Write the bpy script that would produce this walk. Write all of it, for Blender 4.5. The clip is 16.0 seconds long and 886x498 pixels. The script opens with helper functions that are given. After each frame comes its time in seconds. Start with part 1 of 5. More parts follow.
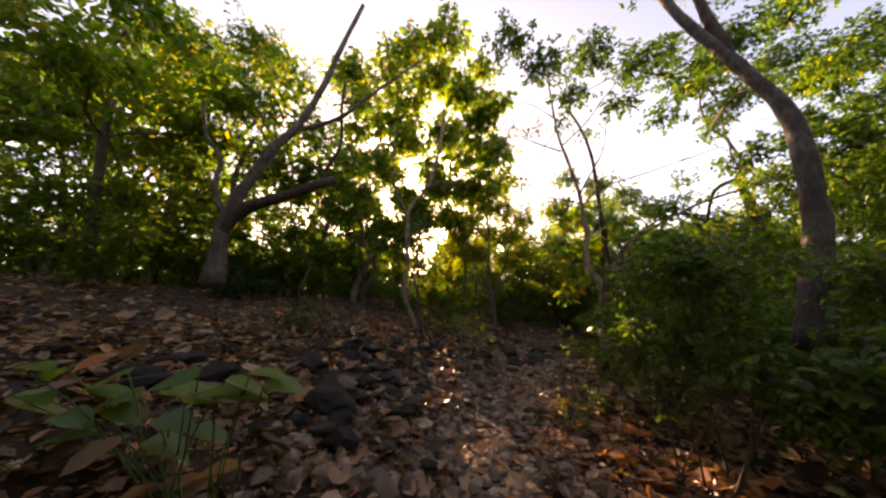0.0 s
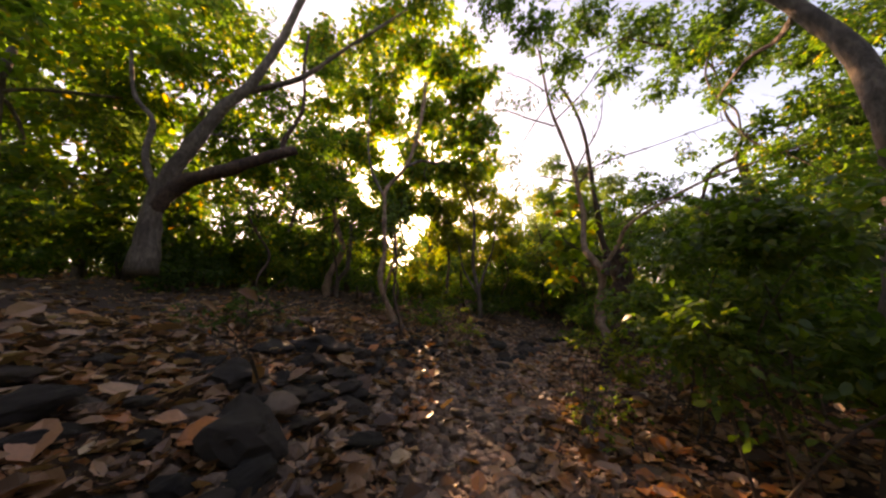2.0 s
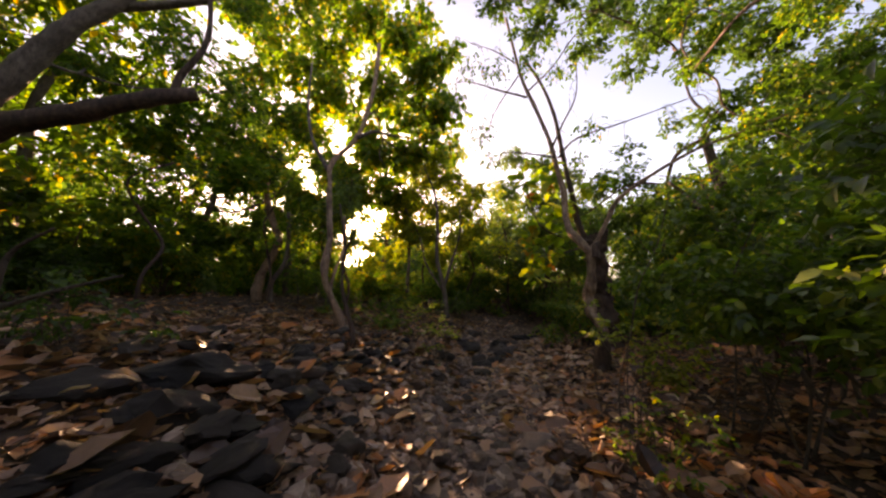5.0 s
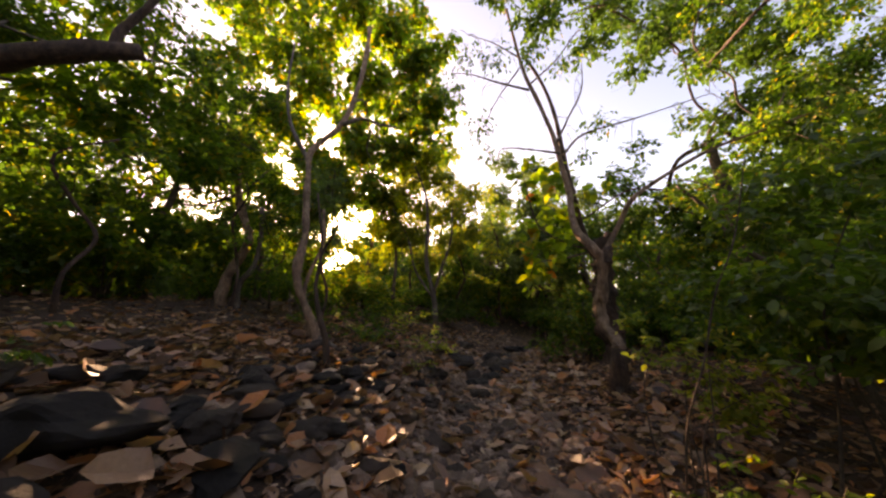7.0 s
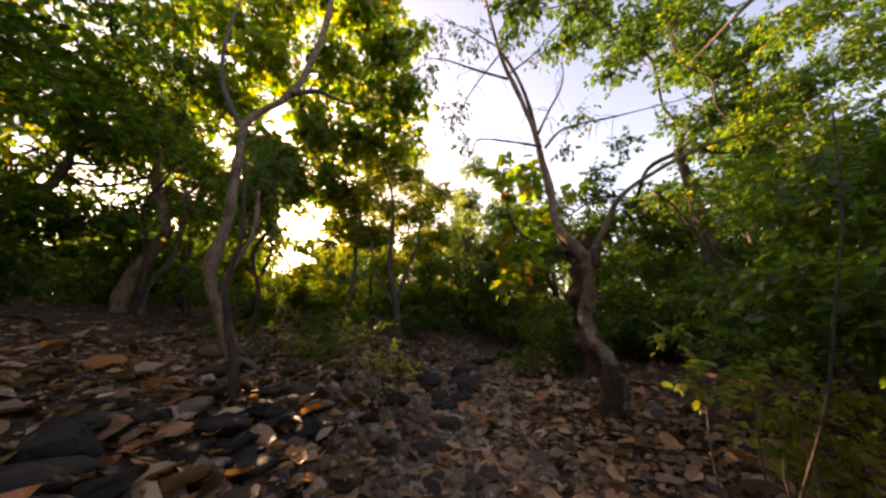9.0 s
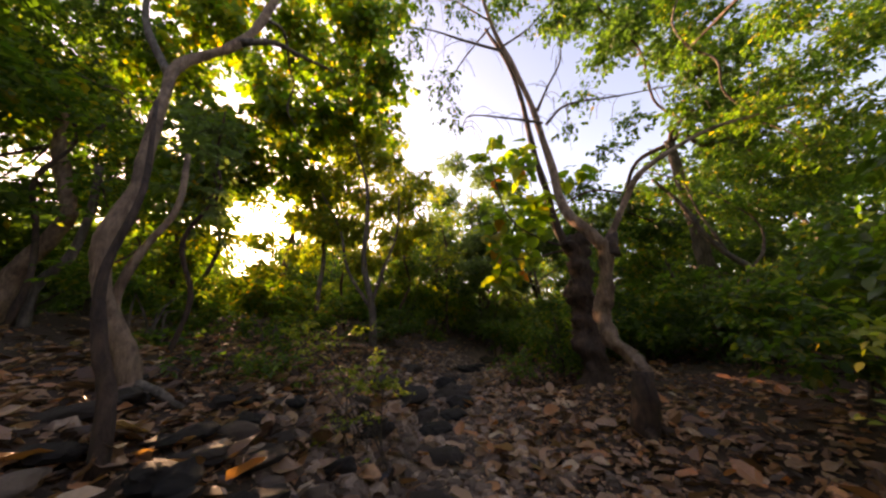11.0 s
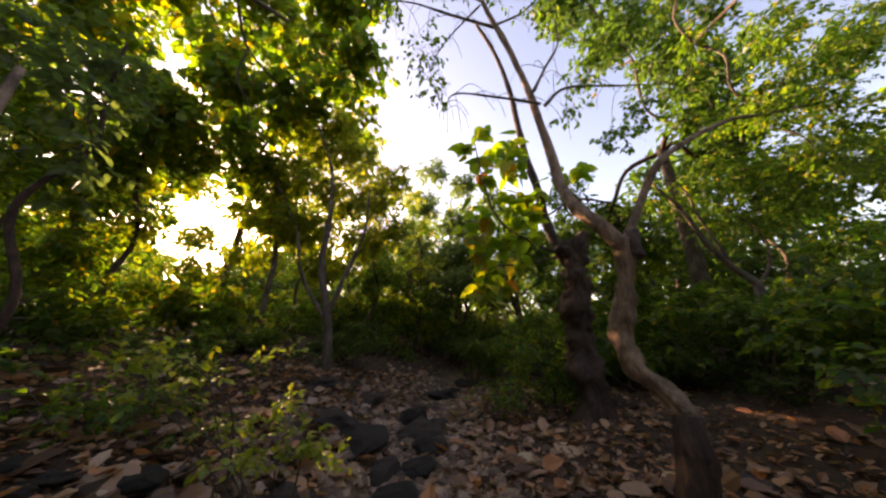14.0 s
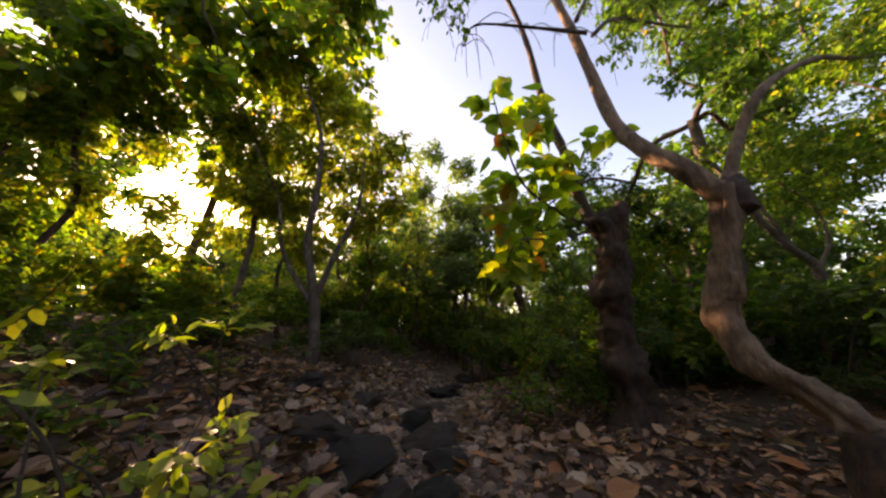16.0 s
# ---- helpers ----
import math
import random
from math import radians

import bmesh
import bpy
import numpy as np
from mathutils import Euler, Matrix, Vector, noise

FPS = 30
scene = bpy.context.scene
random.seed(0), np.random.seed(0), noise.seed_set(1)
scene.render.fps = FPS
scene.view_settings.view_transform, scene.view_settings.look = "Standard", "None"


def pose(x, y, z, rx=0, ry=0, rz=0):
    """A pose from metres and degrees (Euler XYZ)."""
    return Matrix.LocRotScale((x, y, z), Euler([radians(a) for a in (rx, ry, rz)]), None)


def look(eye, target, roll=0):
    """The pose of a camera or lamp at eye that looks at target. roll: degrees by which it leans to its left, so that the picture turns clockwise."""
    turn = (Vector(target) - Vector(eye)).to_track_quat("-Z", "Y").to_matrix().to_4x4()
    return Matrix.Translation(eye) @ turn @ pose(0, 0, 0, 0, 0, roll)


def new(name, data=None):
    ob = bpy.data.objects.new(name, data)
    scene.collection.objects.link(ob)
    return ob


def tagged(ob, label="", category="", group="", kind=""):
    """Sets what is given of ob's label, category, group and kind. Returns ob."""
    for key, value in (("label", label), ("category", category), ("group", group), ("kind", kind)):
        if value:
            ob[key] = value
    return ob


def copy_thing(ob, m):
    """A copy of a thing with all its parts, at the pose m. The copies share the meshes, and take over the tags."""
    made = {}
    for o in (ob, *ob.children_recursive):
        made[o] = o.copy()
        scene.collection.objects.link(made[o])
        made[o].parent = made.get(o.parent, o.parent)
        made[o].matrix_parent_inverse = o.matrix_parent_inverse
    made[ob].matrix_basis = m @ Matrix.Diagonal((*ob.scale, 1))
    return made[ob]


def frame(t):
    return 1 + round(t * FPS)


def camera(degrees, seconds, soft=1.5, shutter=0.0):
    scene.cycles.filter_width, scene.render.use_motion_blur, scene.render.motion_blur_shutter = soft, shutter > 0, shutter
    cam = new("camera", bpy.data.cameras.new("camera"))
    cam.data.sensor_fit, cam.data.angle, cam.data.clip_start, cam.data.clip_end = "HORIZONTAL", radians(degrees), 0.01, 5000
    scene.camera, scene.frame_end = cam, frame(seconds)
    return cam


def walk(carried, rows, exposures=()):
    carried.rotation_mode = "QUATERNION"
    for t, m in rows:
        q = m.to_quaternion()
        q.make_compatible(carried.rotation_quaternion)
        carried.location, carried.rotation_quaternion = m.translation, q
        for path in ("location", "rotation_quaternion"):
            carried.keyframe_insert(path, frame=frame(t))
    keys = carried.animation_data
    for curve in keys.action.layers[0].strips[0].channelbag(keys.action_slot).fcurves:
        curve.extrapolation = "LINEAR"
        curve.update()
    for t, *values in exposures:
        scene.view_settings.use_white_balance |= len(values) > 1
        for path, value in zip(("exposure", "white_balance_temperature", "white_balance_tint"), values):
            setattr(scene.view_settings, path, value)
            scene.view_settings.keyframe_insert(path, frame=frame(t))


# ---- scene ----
cam = camera(115.2, 16.0, soft=2.4)
PATH = [
    (0, (0.01, 0.102, 1.516), (-0.013, 2.055, 1.948), 1.3),
    (0.5, (0.019, 0.37, 1.472), (-0.004, 2.323, 1.903), 1.5),
    (1, (-0.002, 0.61, 1.474), (-0.01, 2.564, 1.899), 1.5),
    (1.5, (0.001, 0.868, 1.445), (0.042, 2.825, 1.856), 0.8),
    (2, (0.016, 1.077, 1.447), (0.12, 3.035, 1.841), 0.3),
    (2.5, (0.032, 1.292, 1.403), (0.205, 3.247, 1.786), -0.3),
    (3, (0.009, 1.547, 1.331), (0.252, 3.495, 1.716), -0.8),
    (3.5, (-0.021, 1.759, 1.33), (0.279, 3.697, 1.723), -1.2),
    (4, (-0.021, 1.952, 1.317), (0.314, 3.884, 1.711), -1.4),
    (4.2, (-0.003, 2.051, 1.3), (0.348, 3.979, 1.699), -2.1),
    (6.3, (-0.148, 2.96, 1.339), (0.325, 4.855, 1.769), -1.7),
    (6.5, (-0.082, 3.016, 1.354), (0.392, 4.909, 1.791), -1.8),
    (7, (-0.041, 3.183, 1.349), (0.469, 5.062, 1.805), -2.0),
    (7.5, (0.048, 3.38, 1.345), (0.588, 5.246, 1.818), -2.3),
    (8, (0.111, 3.612, 1.354), (0.706, 5.459, 1.839), -2.1),
    (8.5, (0.145, 3.831, 1.368), (0.815, 5.65, 1.859), -2.1),
    (9, (0.195, 4.019, 1.373), (0.93, 5.809, 1.878), -2.0),
    (9.5, (0.216, 4.169, 1.408), (1.019, 5.927, 1.923), -2.0),
    (9.7, (0.182, 4.256, 1.408), (1.022, 5.997, 1.923), -2.0),
    (11.8, (0.366, 5.123, 1.335), (1.294, 6.799, 1.91), -3.4),
    (12, (0.375, 5.076, 1.338), (1.306, 6.739, 1.946), -1.9),
    (12.5, (0.46, 5.211, 1.328), (1.411, 6.851, 1.964), -1.8),
    (13, (0.608, 5.413, 1.348), (1.584, 7.037, 1.987), -2.4),
    (13.5, (0.72, 5.619, 1.371), (1.724, 7.226, 2.011), -2.5),
    (14, (0.794, 5.803, 1.388), (1.838, 7.392, 2.01), -2.6),
    (14.5, (0.856, 6.033, 1.378), (1.936, 7.603, 1.985), -3.0),
    (15, (0.9, 6.325, 1.36), (1.996, 7.886, 1.964), -2.7),
    (15.5, (0.943, 6.559, 1.348), (2.042, 8.118, 1.949), -1.9),
    (16, (1.0, 6.753, 1.324), (2.109, 8.311, 1.909), -2.4),
]

walk(cam, [(t, look(eye, target, roll)) for t, eye, target, roll in PATH], [(0.0, 1.8, 10500, 35), (9.0, 1.95, 10200, 35), (16.0, 2.05, 9600, 33)])

# ---- daylight: a low sun ahead of the walker, seen through the leaves ----
SUN_EL, SUN_AZ = radians(18.5), radians(9.5)
world = bpy.data.worlds.new("sky")
scene.world = world
world.use_nodes = True
wn = world.node_tree.nodes
sky = wn.new("ShaderNodeTexSky")
sky.sky_type, sky.sun_disc = "NISHITA", False
sky.sun_elevation, sky.sun_rotation = SUN_EL, -SUN_AZ
sky.air_density, sky.dust_density, sky.ozone_density = 1.0, 1.6, 2.3
wn["Background"].inputs["Strength"].default_value = 0.15
world.node_tree.links.new(sky.outputs["Color"], wn["Background"].inputs["Color"])

sun_dir = Vector((-math.sin(SUN_AZ) * math.cos(SUN_EL), math.cos(SUN_AZ) * math.cos(SUN_EL), math.sin(SUN_EL)))
lamp = bpy.data.lights.new("sun", "SUN")
lamp.energy, lamp.angle, lamp.color = 5.0, radians(0.6), (1.0, 0.80, 0.56)
sun = new("sun", lamp)
sun.matrix_world = look(sun_dir * 60, (0, 0, 0))


# ---- materials ----
def material(name):
    mat = bpy.data.materials.new(name)
    mat.use_nodes = True
    nt = mat.node_tree
    return mat, nt, nt.nodes["Principled BSDF"], nt.nodes["Material Output"]


def link(nt, a, b):
    nt.links.new(a, b)


def ramp(nt, source, stops):
    node = nt.nodes.new("ShaderNodeValToRGB")
    el = node.color_ramp.elements
    el[0].position, el[0].color = stops[0][0], (*stops[0][1], 1)
    el[1].position, el[1].color = stops[-1][0], (*stops[-1][1], 1)
    for pos, col in stops[1:-1]:
        e = el.new(pos)
        e.color = (*col, 1)
    link(nt, source, node.inputs["Fac"])
    return node.outputs["Color"]


def noise_tex(nt, scale, detail=4.0, rough=0.6, vector=None, stretch=None):
    tc = nt.nodes.new("ShaderNodeTexCoord")
    vec = tc.outputs["Object"]
    if stretch:
        mp = nt.nodes.new("ShaderNodeMapping")
        mp.inputs["Scale"].default_value = stretch
        link(nt, vec, mp.inputs["Vector"])
        vec = mp.outputs["Vector"]
    n = nt.nodes.new("ShaderNodeTexNoise")
    n.inputs["Scale"].default_value, n.inputs["Detail"].default_value, n.inputs["Roughness"].default_value = scale, detail, rough
    link(nt, vec, n.inputs["Vector"])
    return n.outputs["Fac"]


def mix(nt, fac, a, b, kind="MIX"):
    m = nt.nodes.new("ShaderNodeMix")
    m.data_type, m.blend_type = "RGBA", kind
    for sock, v in ((m.inputs[0], fac), (m.inputs[6], a), (m.inputs[7], b)):
        if hasattr(v, "links"):
            link(nt, v, sock)
        elif isinstance(v, tuple):
            sock.default_value = (*v, 1)
        else:
            sock.default_value = v
    return m.outputs[2]


def bump(nt, height, bsdf, strength, distance):
    b = nt.nodes.new("ShaderNodeBump")
    b.inputs["Strength"].default_value, b.inputs["Distance"].default_value = strength, distance
    link(nt, height, b.inputs["Height"])
    link(nt, b.outputs["Normal"], bsdf.inputs["Normal"])


def leaf_material(name, stops, through_col=1.0, rough=0.5, share=0.58, single=False):
    """Leaves: each one its own tone, letting part of the light through."""
    mat, nt, bsdf, out = material(name)
    if single:
        pick = nt.nodes.new("ShaderNodeObjectInfo").outputs["Random"]
    else:
        pick = nt.nodes.new("ShaderNodeNewGeometry").outputs["Random Per Island"]
    col = ramp(nt, pick, stops)
    vein = noise_tex(nt, 45.0, 3.0)
    col = mix(nt, 0.35, col, ramp(nt, vein, [(0.3, (0.45, 0.42, 0.35)), (0.7, (1.0, 1.0, 1.0))]), "MULTIPLY")
    link(nt, col, bsdf.inputs["Base Color"])
    bsdf.inputs["Roughness"].default_value = rough
    tr = nt.nodes.new("ShaderNodeBsdfTranslucent")
    warm = mix(nt, 1.0, col, (2.15 * through_col, 2.6 * through_col, 1.25 * through_col), "MULTIPLY")
    link(nt, warm, tr.inputs["Color"])
    ms = nt.nodes.new("ShaderNodeMixShader")
    ms.inputs["Fac"].default_value = share
    link(nt, bsdf.outputs["BSDF"], ms.inputs[1])
    link(nt, tr.outputs["BSDF"], ms.inputs[2])
    link(nt, ms.outputs["Shader"], out.inputs["Surface"])
    return mat


def bark_material(name, dark, pale, patch=0.5, ridge=22.0):
    mat, nt, bsdf, out = material(name)
    grain = noise_tex(nt, ridge, 6.0, 0.7, stretch=(1, 1, 0.25))
    blot = noise_tex(nt, 3.2, 4.0, 0.65)
    col = ramp(nt, grain, [(0.3, dark), (0.68, pale)])
    stain = ramp(nt, blot, [(patch - 0.08, (0.35, 0.32, 0.28)), (patch + 0.12, (1.0, 1.0, 1.0))])
    link(nt, mix(nt, 0.7, col, stain, "MULTIPLY"), bsdf.inputs["Base Color"])
    bsdf.inputs["Roughness"].default_value = 0.85
    bump(nt, grain, bsdf, 1.0, 0.035)
    return mat


GREEN = leaf_material("green_leaf", [(0.0, (0.035, 0.075, 0.012)), (0.45, (0.06, 0.12, 0.018)), (0.8, (0.10, 0.16, 0.022)), (0.95, (0.20, 0.20, 0.03)), (1.0, (0.35, 0.20, 0.03))])
DEEP = leaf_material("deep_green_leaf", [(0.0, (0.03, 0.06, 0.015)), (0.6, (0.05, 0.10, 0.022)), (1.0, (0.085, 0.14, 0.025))], 0.8)
BUSH = leaf_material("bush_leaf", [(0.0, (0.045, 0.09, 0.012)), (0.5, (0.075, 0.135, 0.018)), (0.9, (0.13, 0.19, 0.025)), (1.0, (0.22, 0.22, 0.03))], 0.75, 0.42, 0.5)
YELLOW = leaf_material("yellow_green_leaf", [(0.0, (0.06, 0.12, 0.015)), (0.55, (0.11, 0.17, 0.02)), (0.85, (0.20, 0.21, 0.025)), (0.95, (0.32, 0.24, 0.03)), (1.0, (0.38, 0.17, 0.02))], 1.0)
GOLD = leaf_material("golden_leaf", [(0.0, (0.10, 0.15, 0.02)), (0.6, (0.19, 0.21, 0.03)), (0.9, (0.30, 0.26, 0.03)), (1.0, (0.36, 0.22, 0.03))], 1.0)
# Spindly shrub leaves tinted brighter, standing in for sun falling on them.
SUNNY = leaf_material("sunlit_shrub_leaf", [(0.0, (0.14, 0.19, 0.025)), (0.7, (0.25, 0.29, 0.035)), (1.0, (0.42, 0.36, 0.05))], 0.75, 0.5, 0.45)
GREY = leaf_material("grey_green_leaf", [(0.0, (0.06, 0.09, 0.04)), (1.0, (0.13, 0.17, 0.07))], 0.9)
DRY = leaf_material("dry_leaf", [(0.0, (0.04, 0.019, 0.012)), (0.25, (0.14, 0.064, 0.036)), (0.5, (0.36, 0.175, 0.10)), (0.78, (0.54, 0.30, 0.185)), (0.9, (0.60, 0.19, 0.06)), (1.0, (0.68, 0.46, 0.31))], 0.6, 0.42, 0.2)
DRY_ONE = leaf_material("fallen_leaf", [(0.0, (0.14, 0.062, 0.034)), (0.35, (0.32, 0.15, 0.08)), (0.65, (0.48, 0.26, 0.155)), (0.85, (0.52, 0.17, 0.055)), (1.0, (0.62, 0.43, 0.29))], 0.7, 0.55, 0.15, True)
BIGLEAF = leaf_material("broad_leaf", [(0.0, (0.055, 0.12, 0.02)), (0.7, (0.09, 0.17, 0.025)), (1.0, (0.16, 0.21, 0.03))], 1.0, 0.4, 0.35, True)
SHOOT = leaf_material("shoot_leaf", [(0.0, (0.09, 0.16, 0.02)), (0.6, (0.16, 0.22, 0.025)), (0.93, (0.28, 0.26, 0.03)), (1.0, (0.45, 0.10, 0.03))], 1.1, 0.45, 0.5, True)
BARK = bark_material("grey_brown_bark", (0.07, 0.05, 0.036), (0.24, 0.18, 0.135))
PALE_BARK = bark_material("pale_bark", (0.12, 0.065, 0.04), (0.44, 0.265, 0.165), 0.46)
DARK_BARK = bark_material("dark_bark", (0.035, 0.018, 0.011), (0.15, 0.082, 0.052))
TWIG = bark_material("twig_bark", (0.05, 0.035, 0.025), (0.16, 0.115, 0.08), 0.4, 60.0)


def stone_material(name, tone, loose=False):
    mat, nt, bsdf, out = material(name)
    pick = nt.nodes.new("ShaderNodeNewGeometry").outputs["Random Per Island"] if loose else nt.nodes.new("ShaderNodeObjectInfo").outputs["Random"]
    base = ramp(nt, pick, [(0.0, (0.07 * tone, 0.042 * tone, 0.03 * tone)), (0.6, (0.21 * tone, 0.13 * tone, 0.092 * tone)), (1.0, (0.45 * tone, 0.30 * tone, 0.22 * tone))])
    grain = noise_tex(nt, 30.0, 8.0, 0.7)
    blot = noise_tex(nt, 6.0, 4.0)
    col = mix(nt, 0.8, base, ramp(nt, grain, [(0.3, (0.5, 0.48, 0.46)), (0.75, (1.3, 1.25, 1.2))]), "MULTIPLY")
    col = mix(nt, ramp(nt, blot, [(0.55, (0, 0, 0)), (0.75, (0.4, 0.4, 0.4))]), col, (0.13 * tone, 0.085 * tone, 0.055 * tone))
    link(nt, col, bsdf.inputs["Base Color"])
    bsdf.inputs["Roughness"].default_value = 0.75
    bump(nt, grain, bsdf, 1.0, 0.02)
    return mat


def soil_material():
    mat, nt, bsdf, out = material("forest_soil")
    fine = noise_tex(nt, 38.0, 8.0, 0.75)
    mid = noise_tex(nt, 7.0, 6.0, 0.65)
    broad = noise_tex(nt, 0.7, 3.0)
    soil = ramp(nt, fine, [(0.3, (0.03, 0.015, 0.01)), (0.55, (0.085, 0.045, 0.028)), (0.8, (0.19, 0.10, 0.065))])
    soil = mix(nt, 0.6, soil, ramp(nt, mid, [(0.35, (0.45, 0.42, 0.4)), (0.7, (1.15, 1.1, 1.0))]), "MULTIPLY")
    trod = nt.nodes.new("ShaderNodeAttribute")
    trod.attribute_name = "trodden"
    # Paler trodden earth, its colour lifted further for brighter sky light over the path.
    path_col = ramp(nt, fine, [(0.3, (0.22, 0.12, 0.078)), (0.75, (0.62, 0.40, 0.28))])
    col = mix(nt, trod.outputs["Fac"], soil, path_col)
    moss = ramp(nt, broad, [(0.55, (0, 0, 0)), (0.75, (0.35, 0.35, 0.35))])
    col = mix(nt, moss, col, (0.07, 0.075, 0.03))
    link(nt, col, bsdf.inputs["Base Color"])
    bsdf.inputs["Roughness"].default_value = 0.95
    bump(nt, fine, bsdf, 0.9, 0.03)
    return mat


STONE = stone_material("stone", 0.7)
GRAVEL = stone_material("gravel_stone", 1.3, True)
DARK_STONE = stone_material("dark_basalt", 0.16)
SOIL = soil_material()


# ---- the lie of the land ----
def pathx(y):
    return np.interp(y, [-40, 0, 3, 4.4, 6, 7.8, 10.2, 12.4, 15, 40], [-2, -0.1, 0.35, 0.55, 0.95, 1.6, 3.0, 4.8, 7.6, 40])


def gz(x, y):
    d = pathx(y) - x
    bank, verge = np.clip(d - 0.3, 0, None), np.clip(-d - 0.5, 0, None)
    z = 0.5 * (1 - np.exp(-bank / 0.9)) + 0.22 * np.minimum(bank, 3) + 0.13 * np.clip(bank - 3, 0, 6) + 0.06 * np.clip(bank - 9, 0, 30)
    return z + 0.04 * (1 - np.exp(-verge / 0.8)) + 0.05 * np.minimum(verge, 8)


def ground_z(x, y):
    return float(gz(np.float64(x), np.float64(y))) + rough(x, y)


def rough(x, y):
    return 0.07 * noise.noise((x * 0.9, y * 0.9, 3.1)) + 0.035 * noise.noise((x * 2.7, y * 2.7, 7.7))


def spaced(limit, near, step, growth):
    out, v, s = [0.0], 0.0, step
    while v < limit:
        v += s
        if v > near:
            s *= growth
        out.append(v)
    return out


def build_ground():
    half_x = spaced(420.0, 6.0, 0.09, 1.12)
    xs = [-v + 0.8 for v in reversed(half_x[1:])] + [v + 0.8 for v in half_x]
    ahead, behind = spaced(420.0, 11.0, 0.09, 1.12), spaced(420.0, 1.0, 0.12, 1.2)
    ys = [-v for v in reversed(behind[1:])] + ahead
    nx, ny = len(xs), len(ys)
    verts, trod = [], []
    for y in ys:
        px = float(pathx(y))
        for x in xs:
            verts.append((x, y, ground_z(x, y) + 0.012 * noise.noise((x * 9, y * 9, 1.0))))
            d = abs(px - x) + 0.25 * noise.noise((x * 1.6, y * 1.6, 5.0))
            trod.append(max(0.0, min(1.0, 1.5 - d / 0.55)) if -1 < y < 18 else 0.0)
    faces = [(j * nx + i, j * nx + i + 1, (j + 1) * nx + i + 1, (j + 1) * nx + i) for j in range(ny - 1) for i in range(nx - 1)]
    me = bpy.data.meshes.new("ground")
    me.from_pydata(verts, [], faces)
    me.polygons.foreach_set("use_smooth", [True] * len(me.polygons))
    me.attributes.new("trodden", "FLOAT", "POINT").data.foreach_set("value", trod)
    me.materials.append(SOIL)
    return tagged(new("ground", me), "brown forest floor of soil, leaf litter and a trodden stony path", "ground", kind="structure")


build_ground()


# ---- helpers for growing things ----
def thing(name, base, label, category, group=""):
    ob = new(name)
    ob.location = base
    ob.empty_display_size = 0.2
    bpy.context.view_layer.update()
    return tagged(ob, label, category, group)


def mesh_part(name, verts, faces, mat, parent, label="", smooth=True):
    """One mesh under a thing or a part, given in world places."""
    root = parent
    while root.parent:
        root = root.parent
    v = np.asarray(verts, dtype=np.float64) - np.array(root.location)
    me = bpy.data.meshes.new(name)
    me.from_pydata(v.tolist(), [], faces)
    if smooth:
        me.polygons.foreach_set("use_smooth", [True] * len(me.polygons))
    me.materials.append(mat)
    ob = new(name, me)
    ob.parent = parent
    if label:
        ob["label"] = label
    return ob


def curve_points(pts, per=5):
    """A smooth line through guide points."""
    p = [Vector(q) for q in pts]
    p = [p[0] * 2 - p[1]] + p + [p[-1] * 2 - p[-2]]
    out = []
    for i in range(1, len(p) - 2):
        a, b, c, d = p[i - 1], p[i], p[i + 1], p[i + 2]
        for k in range(per):
            t = k / per
            out.append(0.5 * ((2 * b) + (c - a) * t + (2 * a - 5 * b + 4 * c - d) * t * t + (3 * b - a - 3 * c + d) * t ** 3))
    return out + [p[-2]]


def tube(pts, r0, r1, sides=10, per=5, lumps=0.12, power=1.0, flare=0.0):
    """A tapering, slightly lumpy round stem along guide points: vertices and faces."""
    line = curve_points(pts, per)
    n = len(line)
    verts, faces = [], []
    side = Vector((1, 0, 0))
    for i, p in enumerate(line):
        d = (line[min(i + 1, n - 1)] - line[max(i - 1, 0)]).normalized()
        side = (side - d * side.dot(d))
        side = side.normalized() if side.length > 1e-4 else d.orthogonal().normalized()
        other = d.cross(side)
        f = i / (n - 1)
        r = r0 + (r1 - r0) * f ** power
        r *= 1 + flare * math.exp(-f * 9)
        for k in range(sides):
            a = 2 * math.pi * k / sides
            off = side * math.cos(a) + other * math.sin(a)
            q = p + off * r
            rr = r * (1 + lumps * 2 * noise.noise(Vector((q.x, q.y, q.z * 0.6)) * 5.0) + lumps * noise.noise(q * 14.0))
            verts.append(p + off * rr)
    for i in range(n - 1):
        for k in range(sides):
            a, b = i * sides + k, i * sides + (k + 1) % sides
            faces.append((a, b, b + sides, a + sides))
    faces.append(tuple(range(sides))[::-1])
    faces.append(tuple(range((n - 1) * sides, n * sides)))
    return verts, faces


def limb(parent, name, pts, r0, r1, mat, label="", **more):
    v, f = tube(pts, r0, r1, **more)
    return mesh_part(name, v, f, mat, parent, label)


# leaf outlines: along the midrib, across, up; and faces
LEAF_FAR = (np.array([(0, 0, 0), (0.45, 0.30, 0.07), (1, 0, -0.08), (0.45, -0.30, 0.07)]), ((0, 1, 2), (0, 2, 3)))
LEAF_MID = (np.array([(0, 0, 0), (0.3, 0.26, 0.06), (0.68, 0.22, 0.02), (1, 0, -0.12), (0.68, -0.22, 0.02), (0.3, -0.26, 0.06)]), ((0, 1, 2, 3), (0, 3, 4, 5)))
LEAF_NEAR = (np.array([(0, 0, 0), (0.22, 0.22, 0.05), (0.6, 0.25, 0.02), (1, 0, -0.16), (0.6, -0.25, 0.02), (0.22, -0.22, 0.05), (0.25, 0, 0), (0.62, 0, -0.05)]),
             ((0, 6, 1), (0, 5, 6), (1, 6, 7, 2), (6, 5, 4, 7), (2, 7, 3), (7, 4, 3)))
